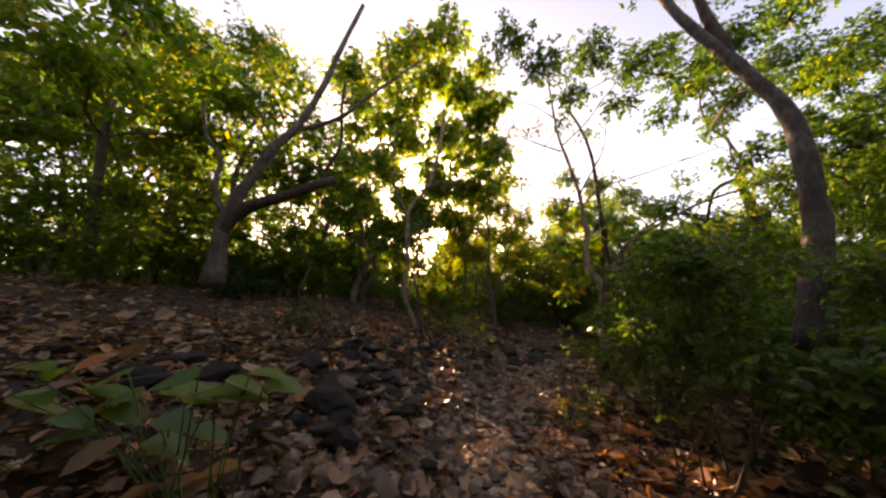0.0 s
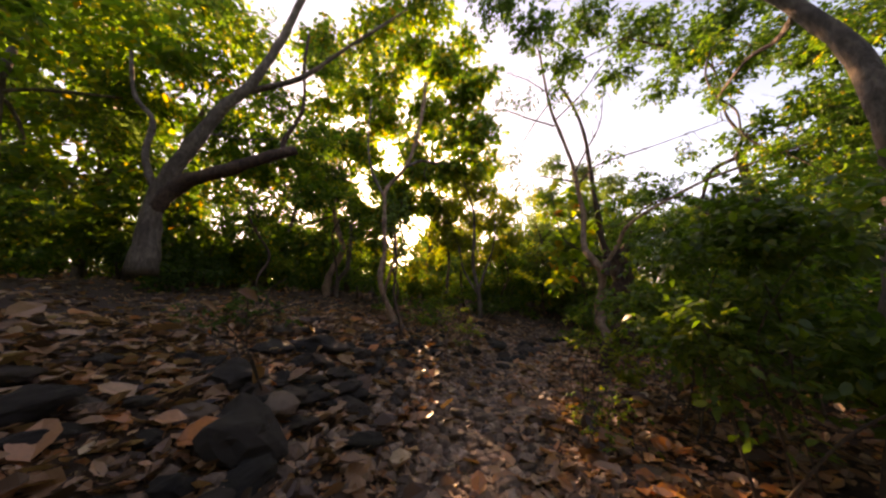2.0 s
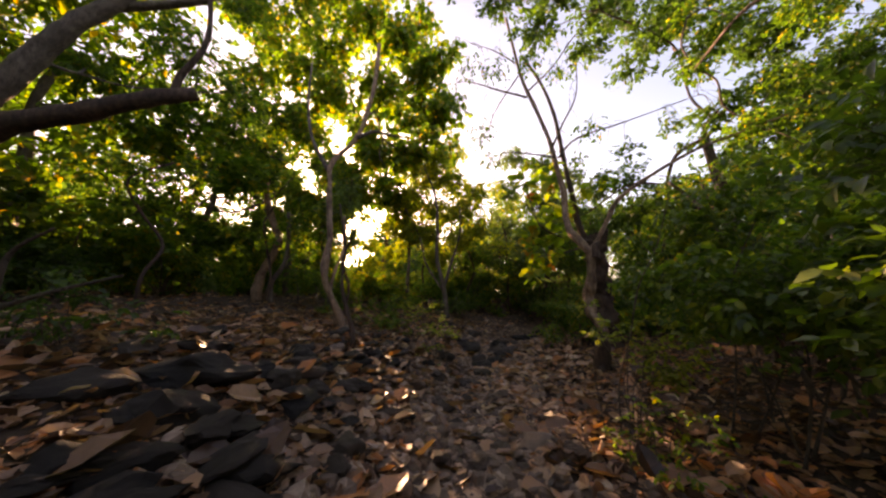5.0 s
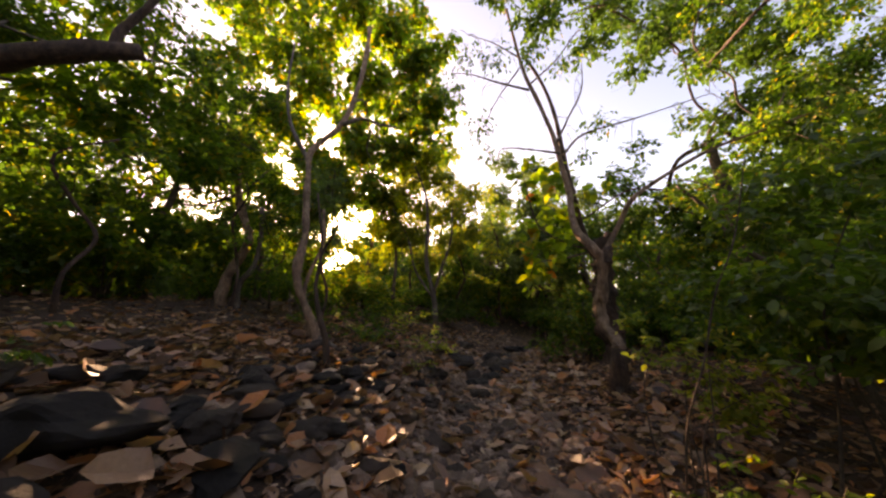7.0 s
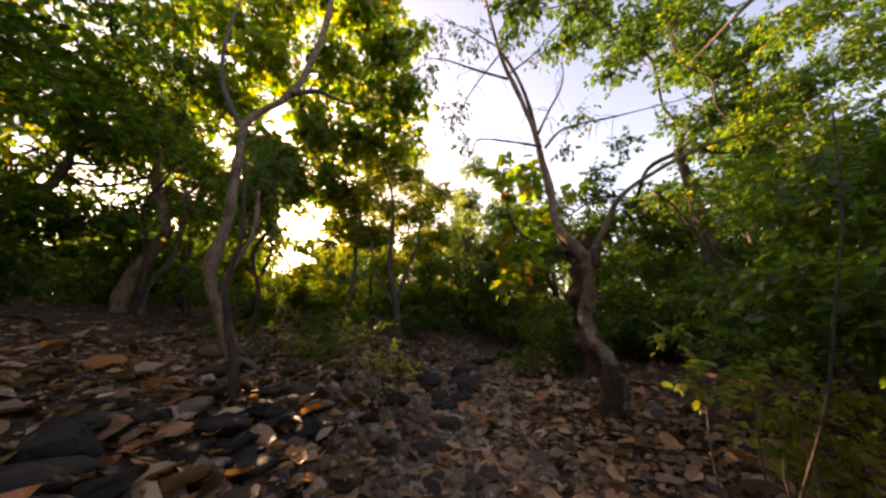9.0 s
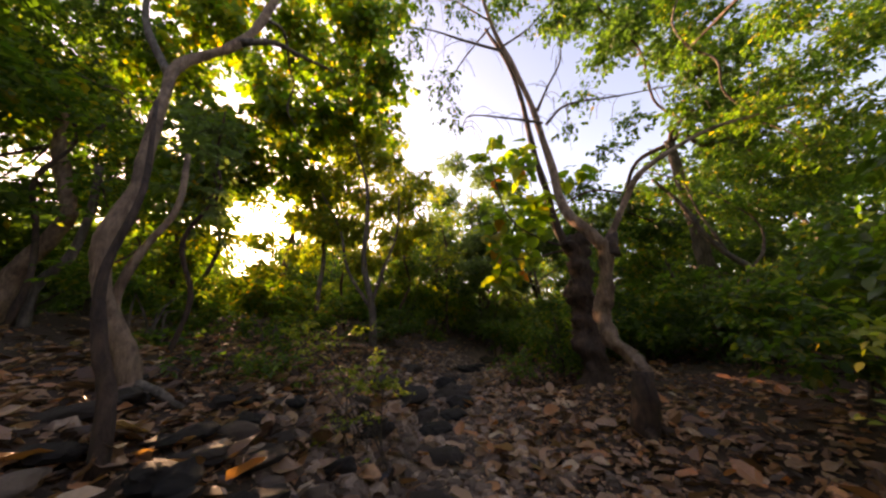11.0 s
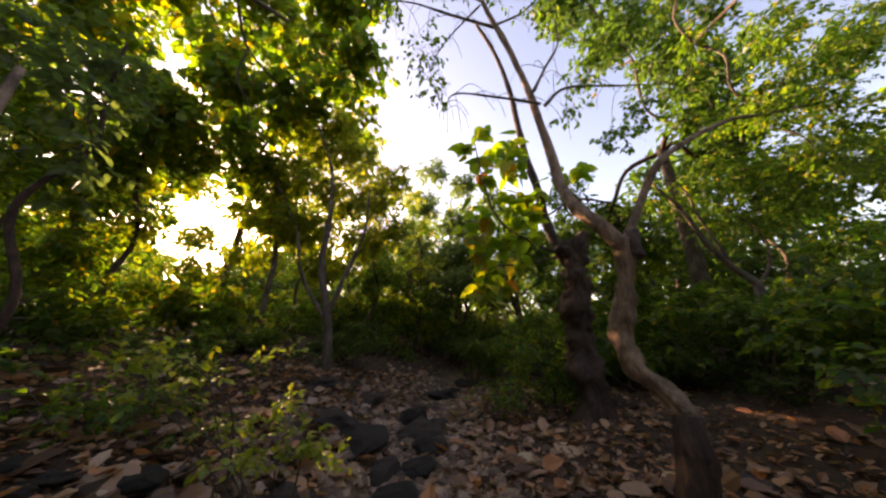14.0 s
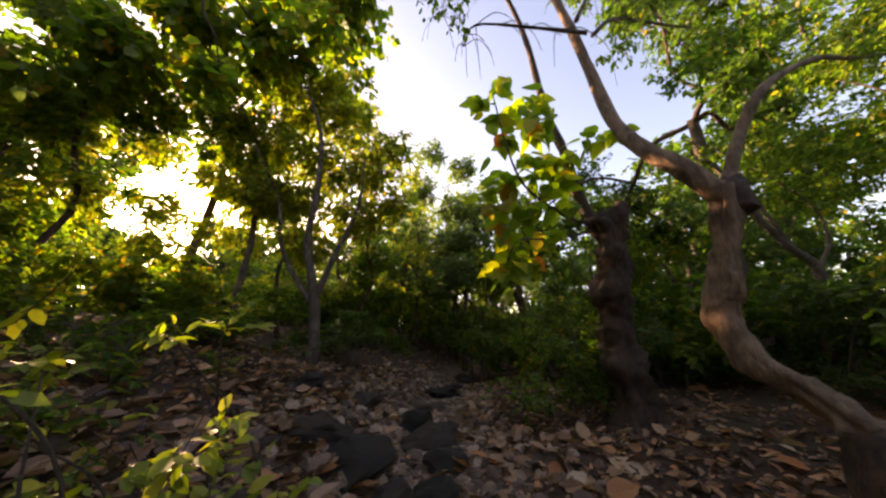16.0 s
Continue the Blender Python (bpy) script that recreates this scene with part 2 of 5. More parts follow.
LEAF_ROUND = (np.array([(0, 0, 0), (0.15, 0.36, 0.08), (0.6, 0.42, 0.06), (1, 0, -0.15), (0.6, -0.42, 0.06), (0.15, -0.36, 0.08)]), ((0, 1, 2, 3), (0, 3, 4, 5)))
LEAF_CURLED = (np.array([(0, 0, 0.05), (0.2, 0.24, 0.16), (0.62, 0.27, 0.13), (1, 0, 0.14), (0.62, -0.24, 0.19), (0.2, -0.22, 0.1), (0.25, 0, 0.0), (0.62, 0, 0.02)]),
               ((0, 6, 1), (0, 5, 6), (1, 6, 7, 2), (6, 5, 4, 7), (2, 7, 3), (7, 4, 3)))


LEAF_BROAD_DRY = (np.array([(0, 0, 0.02), (0.14, 0.26, 0.12), (0.45, 0.34, 0.2), (0.8, 0.2, 0.1), (1, 0, 0.12), (0.8, -0.22, 0.16), (0.45, -0.33, 0.13), (0.14, -0.27, 0.17), (0.2, 0, 0.0), (0.5, 0, 0.03), (0.8, 0, 0.06)]),
                  ((0, 8, 1), (0, 7, 8), (1, 8, 9, 2), (8, 7, 6, 9), (2, 9, 10, 3), (9, 6, 5, 10), (3, 10, 4), (10, 5, 4)))


def leaf_mesh(spots, ways, ups, sizes, shape):
    """Many leaves at once: where each starts, the way it points, its upper side and its length."""
    tmpl, faces = shape
    ways = ways / np.linalg.norm(ways, axis=1, keepdims=True)
    side = np.cross(ups, ways)
    side /= np.linalg.norm(side, axis=1, keepdims=True) + 1e-9
    up = np.cross(ways, side)
    v = spots[:, None, :] + sizes[:, None, None] * (tmpl[None, :, 0, None] * ways[:, None] + tmpl[None, :, 1, None] * side[:, None] + tmpl[None, :, 2, None] * up[:, None])
    n, k = len(spots), len(tmpl)
    fl = [[c + i * k for c in f] for i in range(n) for f in faces]
    return v.reshape(-1, 3), fl


def crown(parent, clumps, count, size, mat, seed, shape=LEAF_MID, name="crown", twigs=True, droop=0.35, squash=0.75, sprig=7, label=""):
    """Foliage: clumps of sprigs, each a twig with leaves along it. clumps: x, y, z, radius."""
    rng = np.random.default_rng(seed)
    c = np.array(clumps, dtype=float)
    weight = c[:, 3] ** 2
    which = rng.choice(len(c), size=max(1, count // sprig), p=weight / weight.sum())
    way = rng.normal(size=(len(which), 3))
    way /= np.linalg.norm(way, axis=1, keepdims=True)
    rad = c[which, 3] * (0.35 + 0.75 * rng.random(len(which)) ** 0.6)
    lump = 0.8 + 0.4 * np.sin(way[:, 0] * 5 + which) * np.cos(way[:, 1] * 4 + which * 2)
    centre = c[which, :3] + way * (rad * lump)[:, None] * np.array((1, 1, squash))
    out = way * np.array((1, 1, 0.4)) + rng.normal(size=way.shape) * 0.5 - np.array((0, 0, droop * 0.6))
    out /= np.linalg.norm(out, axis=1, keepdims=True)
    length = size * (1.5 + 1.8 * rng.random(len(which)))
    start = centre - out * length[:, None] * 0.6
    rep = np.repeat(np.arange(len(which)), sprig)
    along = np.tile(np.linspace(0.25, 1.0, sprig), len(which)) + rng.normal(size=len(rep)) * 0.05
    spots = start[rep] + out[rep] * (along * length[rep])[:, None]
    flip = np.tile(np.where(np.arange(sprig) % 2 == 0, 1.0, -1.0), len(which))
    lateral = np.cross(out, np.array((0, 0, 1.0)))[rep] * flip[:, None]
    ways = out[rep] * 0.6 + lateral * 0.9 + rng.normal(size=(len(rep), 3)) * 0.35 - np.array((0, 0, droop))
    ups = np.array((0, 0, 1.0)) + rng.normal(size=(len(rep), 3)) * 0.45
    sizes = size * (0.6 + 0.7 * rng.random(len(rep)))
    v, f = leaf_mesh(spots, ways, ups, sizes, shape)
    ob = tagged(mesh_part(name, v, f, mat, parent, label), kind="stuff")
    if twigs:
        keep = rng.random(len(which)) < 0.6
        s, e = start[keep] - out[keep] * length[keep][:, None] * 0.8, start[keep] + out[keep] * length[keep][:, None]
        r = max(0.0022, size * 0.022)
        tv, tf = [], []
        for i, (p, q) in enumerate(zip(s, e)):
            for base, rr in ((p, r), (q, r * 0.4)):
                for k in range(3):
                    a = 2.094 * k
                    tv.append((base[0] + rr * math.cos(a), base[1] + rr * math.sin(a), base[2] + rr * 0.5 * math.sin(a * 2)))
            o = i * 6
            tf += [(o, o + 1, o + 4, o + 3), (o + 1, o + 2, o + 5, o + 4), (o + 2, o, o + 3, o + 5)]
        tagged(mesh_part("twig_growth", tv, tf, TWIG, parent), kind="stuff")
    return ob


def branch_to(parent, start, clumps, r, mat, seed, name="branch", every=1, sides=6, per=4):
    """Branches that fork on from one another, from a start out to the clumps of a crown."""
    rng = random.Random(seed)
    nodes = [(Vector(start), r)]
    todo = sorted((Vector(c[:3]) for c in clumps[::every]), key=lambda p: (p - nodes[0][0]).length)
    for e in todo:
        s, rs = min(nodes, key=lambda q: (q[0] - e).length + 0.25 * (q[0] - nodes[0][0]).length)
        w = (e - s).length * 0.13
        mid = [s.lerp(e, f) + Vector((rng.uniform(-w, w), rng.uniform(-w, w), rng.uniform(-w, w) + w * 0.5)) for f in (0.33, 0.66)]
        r1 = max(rs * 0.55, 0.006)
        limb(parent, name, [s, *mid, e], rs * 0.85, r1, mat, sides=sides, per=per)
        nodes.append((e, r1))
        nodes.append((mid[1], rs * 0.65))


def on_ground(x, y, sink=0.05):
    return (x, y, ground_z(x, y) - sink)


LEAF_BROAD = (np.array([(0, 0, 0), (0.02, 0.2, 0.05), (0.18, 0.36, 0.07), (0.5, 0.36, 0.02), (0.78, 0.2, -0.08), (1.05, 0, -0.2), (0.78, -0.2, -0.08), (0.5, -0.36, 0.02), (0.18, -0.36, 0.07), (0.02, -0.2, 0.05), (0.35, 0, -0.02), (0.7, 0, -0.09)]),
              ((0, 10, 2, 1), (0, 9, 8, 10), (2, 10, 3), (10, 8, 7), (10, 11, 4, 3), (10, 7, 6, 11), (11, 5, 4), (11, 6, 5)))

# ---- old grey tree on the left bank, forked low, with one broken limb ----
tree = thing("tree", on_ground(-6.0, 7.0), "forked grey-barked tree with a broken dark limb on the leafy bank", "tree")
limb(tree, "trunk", [(-5.78, 7.09, 2.03), (-5.81, 7.09, 2.78), (-5.83, 7.09, 3.58), (-5.66, 7.09, 4.20), (-5.22, 7.08, 5.08), (-4.80, 7.07, 5.85), (-4.21, 7.06, 6.57), (-3.66, 7.05, 7.85), (-3.32, 7.04, 9.03), (-2.74, 7.03, 10.81)], 0.2, 0.06, BARK, sides=14, flare=0.4)
broken = limb(tree, "limb", [(-5.84, 7.09, 3.37), (-5.36, 7.08, 4.02), (-4.43, 7.06, 4.35), (-3.68, 7.05, 4.66), (-3.10, 7.23, 4.99)], 0.17, 0.11, DARK_BARK, "dark broken limb", sides=12)
limb(tree, "branch", [(-3.37, 7.20, 4.78), (-3.37, 7.20, 5.23), (-3.01, 7.14, 6.00), (-3.10, 7.15, 7.24), (-3.08, 7.15, 8.11)], 0.06, 0.03, DARK_BARK, sides=8)
limb(tree, "branch", [(-5.89, 7.09, 3.85), (-6.27, 7.10, 4.69), (-6.26, 7.10, 5.51), (-6.82, 7.11, 6.21), (-7.14, 7.12, 7.36)], 0.08, 0.04, BARK, sides=8)
limb(tree, "branch", [(-4.39, 7.16, 6.41), (-3.16, 7.14, 6.84), (-2.35, 7.12, 7.54), (-1.51, 7.10, 8.26), (-0.63, 7.08, 9.01)], 0.07, 0.025, BARK, sides=8)
clumps = [(-12.75, 8.64, 8.65, 1.20), (-11.16, 8.60, 9.97, 1.20), (-8.93, 8.56, 10.69, 1.20), (-10.95, 8.60, 6.68, 1.10), (-9.25, 8.56, 8.09, 1.10), (-12.57, 8.63, 6.47, 1.20), (-7.14, 8.52, 8.95, 1.00), (-13.44, 8.65, 10.84, 1.20), (-7.12, 8.52, 10.95, 1.10), (-11.20, 8.60, 12.32, 1.30), (-15.38, 8.69, 9.03, 1.50), (-8.76, 8.55, 5.97, 0.80), (-14.61, 8.68, 6.06, 1.40), (-10.91, 8.60, 5.39, 0.80), (-5.83, 8.49, 6.38, 0.60)]
clumps += [(-9.45, 8.76, 9.76, 1.00), (-7.38, 8.78, 8.42, 1.00), (-5.62, 8.80, 9.88, 0.90), (-4.50, 8.82, 7.39, 0.90), (-6.08, 8.80, 6.49, 0.80), (-8.37, 8.77, 7.49, 0.90), (-3.50, 8.83, 9.00, 0.80), (-3.24, 8.83, 6.36, 0.70)]
crown(tree, clumps, 40000, 0.105, GREEN, 11, droop=0.5, shape=LEAF_FAR)
branch_to(tree, [(-5.22, 7.08, 5.08)][0], clumps, 0.04, BARK, 3, every=2)

# ---- leaning tree over the walker on the right ----
tree = thing("tree", on_ground(4.35, 3.05), "leaning smooth brown tree rising out of the bushes", "tree")
limb(tree, "trunk", [(3.78, 3.15, 1.21), (4.06, 3.15, 2.09), (4.16, 3.15, 2.54), (4.23, 3.15, 3.16), (4.45, 3.35, 4.16), (4.37, 3.55, 4.88), (4.19, 3.75, 5.61), (3.92, 3.95, 6.50), (3.68, 4.15, 7.54)], 0.12, 0.07, BARK, sides=14, flare=0.3)
limb(tree, "limb", [(4.33, 3.75, 5.43), (4.27, 3.75, 5.81), (4.22, 3.85, 6.50), (4.19, 3.95, 7.52)], 0.10, 0.06, DARK_BARK, sides=10)
clumps = [(4.66, 4.76, 8.93, 0.90), (6.55, 4.78, 9.15, 1.00), (8.37, 4.80, 9.04, 1.10), (3.74, 4.75, 9.39, 0.90)]
crown(tree, clumps, 3500, 0.1, GREEN, 12, droop=0.4)
clumps = [(7.31, 5.99, 7.12, 0.60), (8.69, 5.35, 7.05, 0.70), (9.75, 4.87, 6.40, 0.80), (7.91, 5.71, 5.51, 0.55), (8.97, 5.23, 4.81, 0.70), (10.78, 4.40, 7.42, 0.90), (7.17, 6.05, 4.64, 0.45), (7.90, 5.72, 3.90, 0.50), (9.09, 5.17, 3.62, 0.60), (6.54, 6.34, 6.12, 0.40), (6.63, 6.30, 7.47, 0.50)]
crown(tree, clumps, 9000, 0.085, GREEN, 92, droop=0.3, name="far_crown")
branch_to(tree, [(4.61, 3.76, 5.07)][0], clumps, 0.05, BARK, 93)

# ---- tall shade tree right of the path, its trunk hidden in thicket ----
tree = thing("tree", on_ground(9.2, 8.0), "tall spreading tree with dark green crown over the thicket", "tree")
limb(tree, "trunk", [(9.2, 8.0, 0.5), (9.1, 7.9, 2.5), (8.8, 7.8, 4.2), (8.5, 7.7, 5.6)], 0.2, 0.1, BARK, sides=12, flare=0.3)
clumps = [(2.07, 7.83, 10.47, 0.80), (3.06, 7.81, 9.43, 0.80), (4.64, 7.77, 9.87, 0.90), (6.14, 7.74, 9.48, 0.90), (7.58, 7.71, 8.89, 0.90), (6.71, 7.73, 7.61, 0.60), (3.99, 7.79, 8.24, 0.60), (5.46, 7.76, 8.07, 0.60), (9.05, 7.68, 10.37, 1.00), (10.60, 7.65, 9.55, 1.00)] + [(10.81, 6.84, 8.29, 1.10), (9.46, 6.87, 6.55, 0.70), (7.84, 6.91, 5.65, 0.55), (10.49, 6.85, 6.16, 0.90), (9.27, 6.88, 5.29, 0.60), (7.59, 6.91, 7.18, 0.60), (11.98, 6.82, 7.26, 1.30), (11.89, 6.82, 4.88, 1.20), (10.38, 6.85, 4.85, 0.70)]
clumps += [(8.00, 8.83, 11.17, 0.70), (9.14, 8.19, 10.07, 0.70), (10.68, 7.33, 11.03, 0.90), (11.90, 6.65, 9.43, 0.90), (13.82, 5.57, 10.34, 1.00), (14.37, 5.26, 8.37, 1.00), (16.40, 4.13, 10.20, 1.10), (12.41, 6.36, 7.59, 0.80), (11.13, 7.07, 5.84, 0.70), (12.73, 6.18, 5.58, 0.80), (14.26, 5.33, 5.89, 1.00), (10.71, 7.31, 8.55, 0.60)]
clumps += [(8.0, 10.2, 4.2, 0.9), (9.2, 9.6, 4.6, 0.9), (7.2, 11.0, 3.6, 0.8), (10.0, 9.0, 3.8, 0.9), (8.6, 10.4, 5.6, 0.8), (6.9, 11.3, 4.5, 0.6)]
crown(tree, clumps, 36000, 0.14, DEEP, 13, droop=0.3, shape=LEAF_FAR)
branch_to(tree, (8.5, 7.7, 5.5), clumps, 0.07, DARK_BARK, 5, every=2)

# ---- crooked pale tree beside the path ----
tree = thing("tree", on_ground(3.97, 7.0), "crooked pale tree with a dark swollen foot and bare twigs", "tree", "crooked trees by the path")
R = [(3.67, 6.86, 0.62), (3.69, 6.9, 0.78), (3.76, 7.06, 0.94), (3.81, 7.22, 1.1), (3.85, 7.32, 1.31), (3.87, 7.28, 1.57), (3.89, 7.16, 1.95), (3.88, 7.10, 2.31)]
limb(tree, "foot", [(3.62, 6.93, -0.05), (3.62, 6.92, 0.3), (3.65, 6.88, 0.55), (3.68, 6.88, 0.76)], 0.125, 0.105, DARK_BARK, "dark swollen foot", sides=14, lumps=0.2, flare=0.3)
for toe in ([(3.62, 6.9, 0.22), (3.42, 6.75, 0.14), (3.2, 6.6, 0.02)], [(3.66, 6.98, 0.22), (3.85, 7.2, 0.12), (4.05, 7.45, 0.0)], [(3.7, 6.86, 0.2), (3.95, 6.72, 0.1), (4.2, 6.6, 0.0)]):
    limb(tree, "root", toe, 0.07, 0.025, DARK_BARK, sides=8, lumps=0.2)
limb(tree, "trunk", R, 0.095, 0.085, PALE_BARK, sides=20, lumps=0.34, per=10)
limb(tree, "trunk_rib", [(p[0] - 0.06, p[1] - 0.05, p[2]) for p in R[1:]], 0.045, 0.045, PALE_BARK, sides=10, lumps=0.3, per=8)
limb(tree, "knot", [(3.80, 7.22, 1.50), (3.76, 7.18, 1.58), (3.75, 7.16, 1.66)], 0.06, 0.03, PALE_BARK, sides=9, lumps=0.4)
limb(tree, "fork_knob", [(3.9, 7.08, 2.12), (3.94, 7.05, 2.3), (4.02, 7.02, 2.42)], 0.10, 0.07, DARK_BARK, "dark knotted fork", sides=12, lumps=0.4)
limb(tree, "limb", [(3.88, 7.10, 2.22), (3.78, 7.22, 2.47), (3.72, 7.42, 2.78), (3.83, 7.62, 3.2), (3.96, 7.74, 3.72), (3.92, 7.80, 4.35), (3.88, 7.90, 5.2), (3.72, 8.02, 6.1), (3.55, 8.25, 7.3), (3.50, 8.58, 9.60)], 0.085, 0.035, PALE_BARK, sides=12)
limb(tree, "limb", [(3.90, 7.08, 2.28), (4.03, 7.03, 2.48), (4.22, 6.91, 2.85), (4.36, 6.72, 3.2), (4.96, 6.50, 3.61), (5.84, 6.24, 4.07), (6.75, 5.96, 4.38), (7.74, 5.51, 4.69)], 0.055, 0.018, PALE_BARK, sides=10)
twig_rng = random.Random(77)
for guide, r in (([(3.23, 8.06, 6.51), (2.71, 8.58, 7.11), (2.24, 9.07, 7.72), (1.82, 9.54, 8.13)], 0.03), ([(3.54, 7.72, 4.94), (3.85, 7.66, 5.52), (4.25, 7.55, 6.28), (4.50, 7.64, 7.33)], 0.03),
                 ([(3.55, 7.60, 4.56), (4.01, 7.45, 5.01), (5.06, 7.10, 5.30), (6.59, 6.58, 5.76)], 0.028), ([(3.50, 7.63, 4.59), (3.10, 8.08, 4.91), (2.66, 8.55, 5.17), (2.57, 8.72, 4.92)], 0.025),
                 ([(3.23, 8.29, 7.41), (2.80, 8.76, 6.82), (2.63, 9.09, 6.45), (2.57, 9.12, 6.00)], 0.02), ([(3.38, 8.21, 6.84), (4.11, 8.03, 7.57), (4.72, 7.80, 8.41), (5.50, 7.48, 9.31)], 0.025),
                 ([(3.38, 8.44, 7.87), (2.86, 8.96, 8.86), (2.32, 9.38, 9.47)], 0.022)):
    guide = [Vector(g) + Vector((0.33, 0.05, 0)) for g in guide]
    limb(tree, "branch", guide, r, r * 0.3, BARK, sides=7)
    line = curve_points(guide, 4)
    for q in line[2::2] + line[-1:]:
        for _ in range(2):
            d = Vector((twig_rng.uniform(-1, 1), twig_rng.uniform(-.7, .7), twig_rng.uniform(-.6, .5)))
            n = twig_rng.uniform(0.35, 0.8)
            a1 = q + d * n * 0.4 + Vector((0, 0, 0.05))
            a2 = a1 + d * n * 0.3 - Vector((0, 0, n * 0.3))
            limb(tree, "twig", [q, a1, a2, a2 + d * 0.08 - Vector((0, 0, n * 0.35))], 0.007, 0.003, TWIG, sides=4, per=3)
clumps = [(1.93, 8.79, 6.65, 0.45), (2.38, 8.54, 5.65, 0.40), (2.82, 8.29, 7.37, 0.50), (2.23, 8.62, 7.73, 0.40), (4.14, 7.55, 6.83, 0.40), (4.63, 7.28, 5.16, 0.35), (2.53, 8.46, 4.83, 0.30), (3.61, 7.85, 7.33, 0.40), (4.18, 7.53, 4.46, 0.30), (1.53, 9.01, 7.44, 0.35)]
crown(tree, clumps, 1300, 0.085, GREEN, 14, droop=0.9, shape=LEAF_MID, sprig=4)
clumps = [(5.95, 6.31, 4.21, 0.35), (6.72, 5.88, 4.40, 0.40), (7.51, 5.44, 4.59, 0.40), (5.70, 6.45, 4.79, 0.35), (4.96, 6.86, 4.37, 0.30), (4.55, 7.10, 3.86, 0.30)]
crown(tree, clumps, 1800, 0.07, GREEN, 15, droop=0.4, name="side_crown")

# ---- stout broken trunk behind it, with one long dark limb and broad-leaved shoots ----
tree = thing("tree", on_ground(5.25, 8.45), "stout broken dark trunk with a long limb and broad yellow-green shoots", "tree", "crooked trees by the path")
limb(tree, "trunk", [(5.38, 8.75, -0.1), (5.40, 8.75, 0.6), (5.46, 8.76, 1.15), (5.42, 8.72, 1.6), (5.30, 8.62, 2.05), (5.28, 8.52, 2.5), (5.32, 8.48, 2.98)], 0.25, 0.17, DARK_BARK, sides=20, lumps=0.45, flare=0.2, per=9)
limb(tree, "broken_stub", [(5.22, 8.45, 2.60), (5.02, 8.50, 2.78), (4.9, 8.55, 2.80)], 0.10, 0.06, DARK_BARK, sides=10, lumps=0.4)
limb(tree, "broken_stub", [(5.33, 8.42, 2.75), (5.42, 8.36, 3.0), (5.44, 8.34, 3.1)], 0.11, 0.07, DARK_BARK, sides=10, lumps=0.5)
limb(tree, "limb", [(5.28, 8.55, 2.42), (5.12, 8.65, 2.8), (5.02, 8.75, 3.4), (5.05, 8.85, 4.2), (5.12, 9.05, 5.2), (5.15, 9.15, 6.1), (5.1, 9.2, 7.1), (4.87, 9.3, 8.2), (4.5, 9.5, 9.3)], 0.10, 0.04, DARK_BARK, sides=12)
limb(tree, "shoot", [(5.2, 8.56, 2.72), (4.68, 8.82, 2.93), (4.07, 8.99, 3.33), (3.91, 9.10, 4.06), (3.82, 9.16, 4.98)], 0.03, 0.01, TWIG, sides=6)
limb(tree, "shoot", [(5.2, 8.6, 2.73), (4.5, 8.95, 2.57), (3.92, 9.09, 2.50), (3.76, 9.21, 2.17)], 0.022, 0.008, TWIG, sides=6)
shoot_rng = random.Random(4)
for spot in [(3.81, 9.11, 5.30), (4.02, 8.96, 4.92), (4.32, 8.75, 5.14), (3.69, 9.19, 4.71), (4.15, 8.87, 4.56), (3.81, 9.11, 4.25), (4.38, 8.71, 4.54), (3.54, 9.30, 4.95), (4.16, 8.86, 4.31)] + [(3.51, 9.26, 3.60), (3.71, 9.12, 3.39), (3.94, 8.95, 3.57), (4.14, 8.82, 3.37), (4.37, 8.65, 3.55), (3.55, 9.23, 3.02), (3.81, 9.04, 2.92), (4.03, 8.89, 2.99), (3.72, 9.11, 2.57), (3.50, 9.27, 2.25), (3.83, 9.03, 2.31), (3.61, 9.19, 2.00), (4.13, 8.82, 2.63), (4.04, 8.88, 3.87), (4.48, 8.58, 3.84), (4.82, 8.34, 4.14), (5.19, 8.08, 4.33), (3.42, 9.32, 3.22), (4.32, 8.69, 3.07), (4.18, 8.79, 3.76), (3.75, 9.09, 2.15), (3.60, 9.20, 2.75)]:
    for k in range(9):
        way = Vector((shoot_rng.uniform(-1, 1), shoot_rng.uniform(-1, 1), shoot_rng.uniform(-0.9, 0.2))).normalized()
        at = Vector(spot) + Vector((0.3, 0.1, 0)) + Vector((shoot_rng.uniform(-.14, .14), shoot_rng.uniform(-.14, .14), shoot_rng.uniform(-.14, .14)))
        v, f = leaf_mesh(np.array([at]), np.array([way]), np.array([(shoot_rng.uniform(-.6, .6), shoot_rng.uniform(-.6, .6), 1.0)]), np.array([shoot_rng.uniform(0.2, 0.35)]), (LEAF_BROAD[0], LEAF_BROAD[1]))
        mesh_part("leaf", v, f, SHOOT, tree)

# ---- tall yellow-leaved tree on the bank ----
tree = thing("tree", on_ground(-0.68, 7.85), "tall slender tree with large yellowing round leaves", "tree")
limb(tree, "trunk", [(-0.80, 8.3, 0.85), (-0.88, 8.3, 1.2), (-1.02, 8.3, 1.55), (-1.17, 8.3, 1.92), (-1.2, 8.32, 2.25), (-1.13, 8.40, 2.73), (-1.20, 8.60, 3.40), (-1.25, 8.80, 4.15), (-1.26, 9.00, 4.83), (-0.78, 9.10, 5.50), (-0.48, 9.20, 6.36), (-0.25, 9.30, 7.70), (-0.17, 9.40, 8.89)], 0.066, 0.055, PALE_BARK, sides=14, flare=0.3, lumps=0.2)
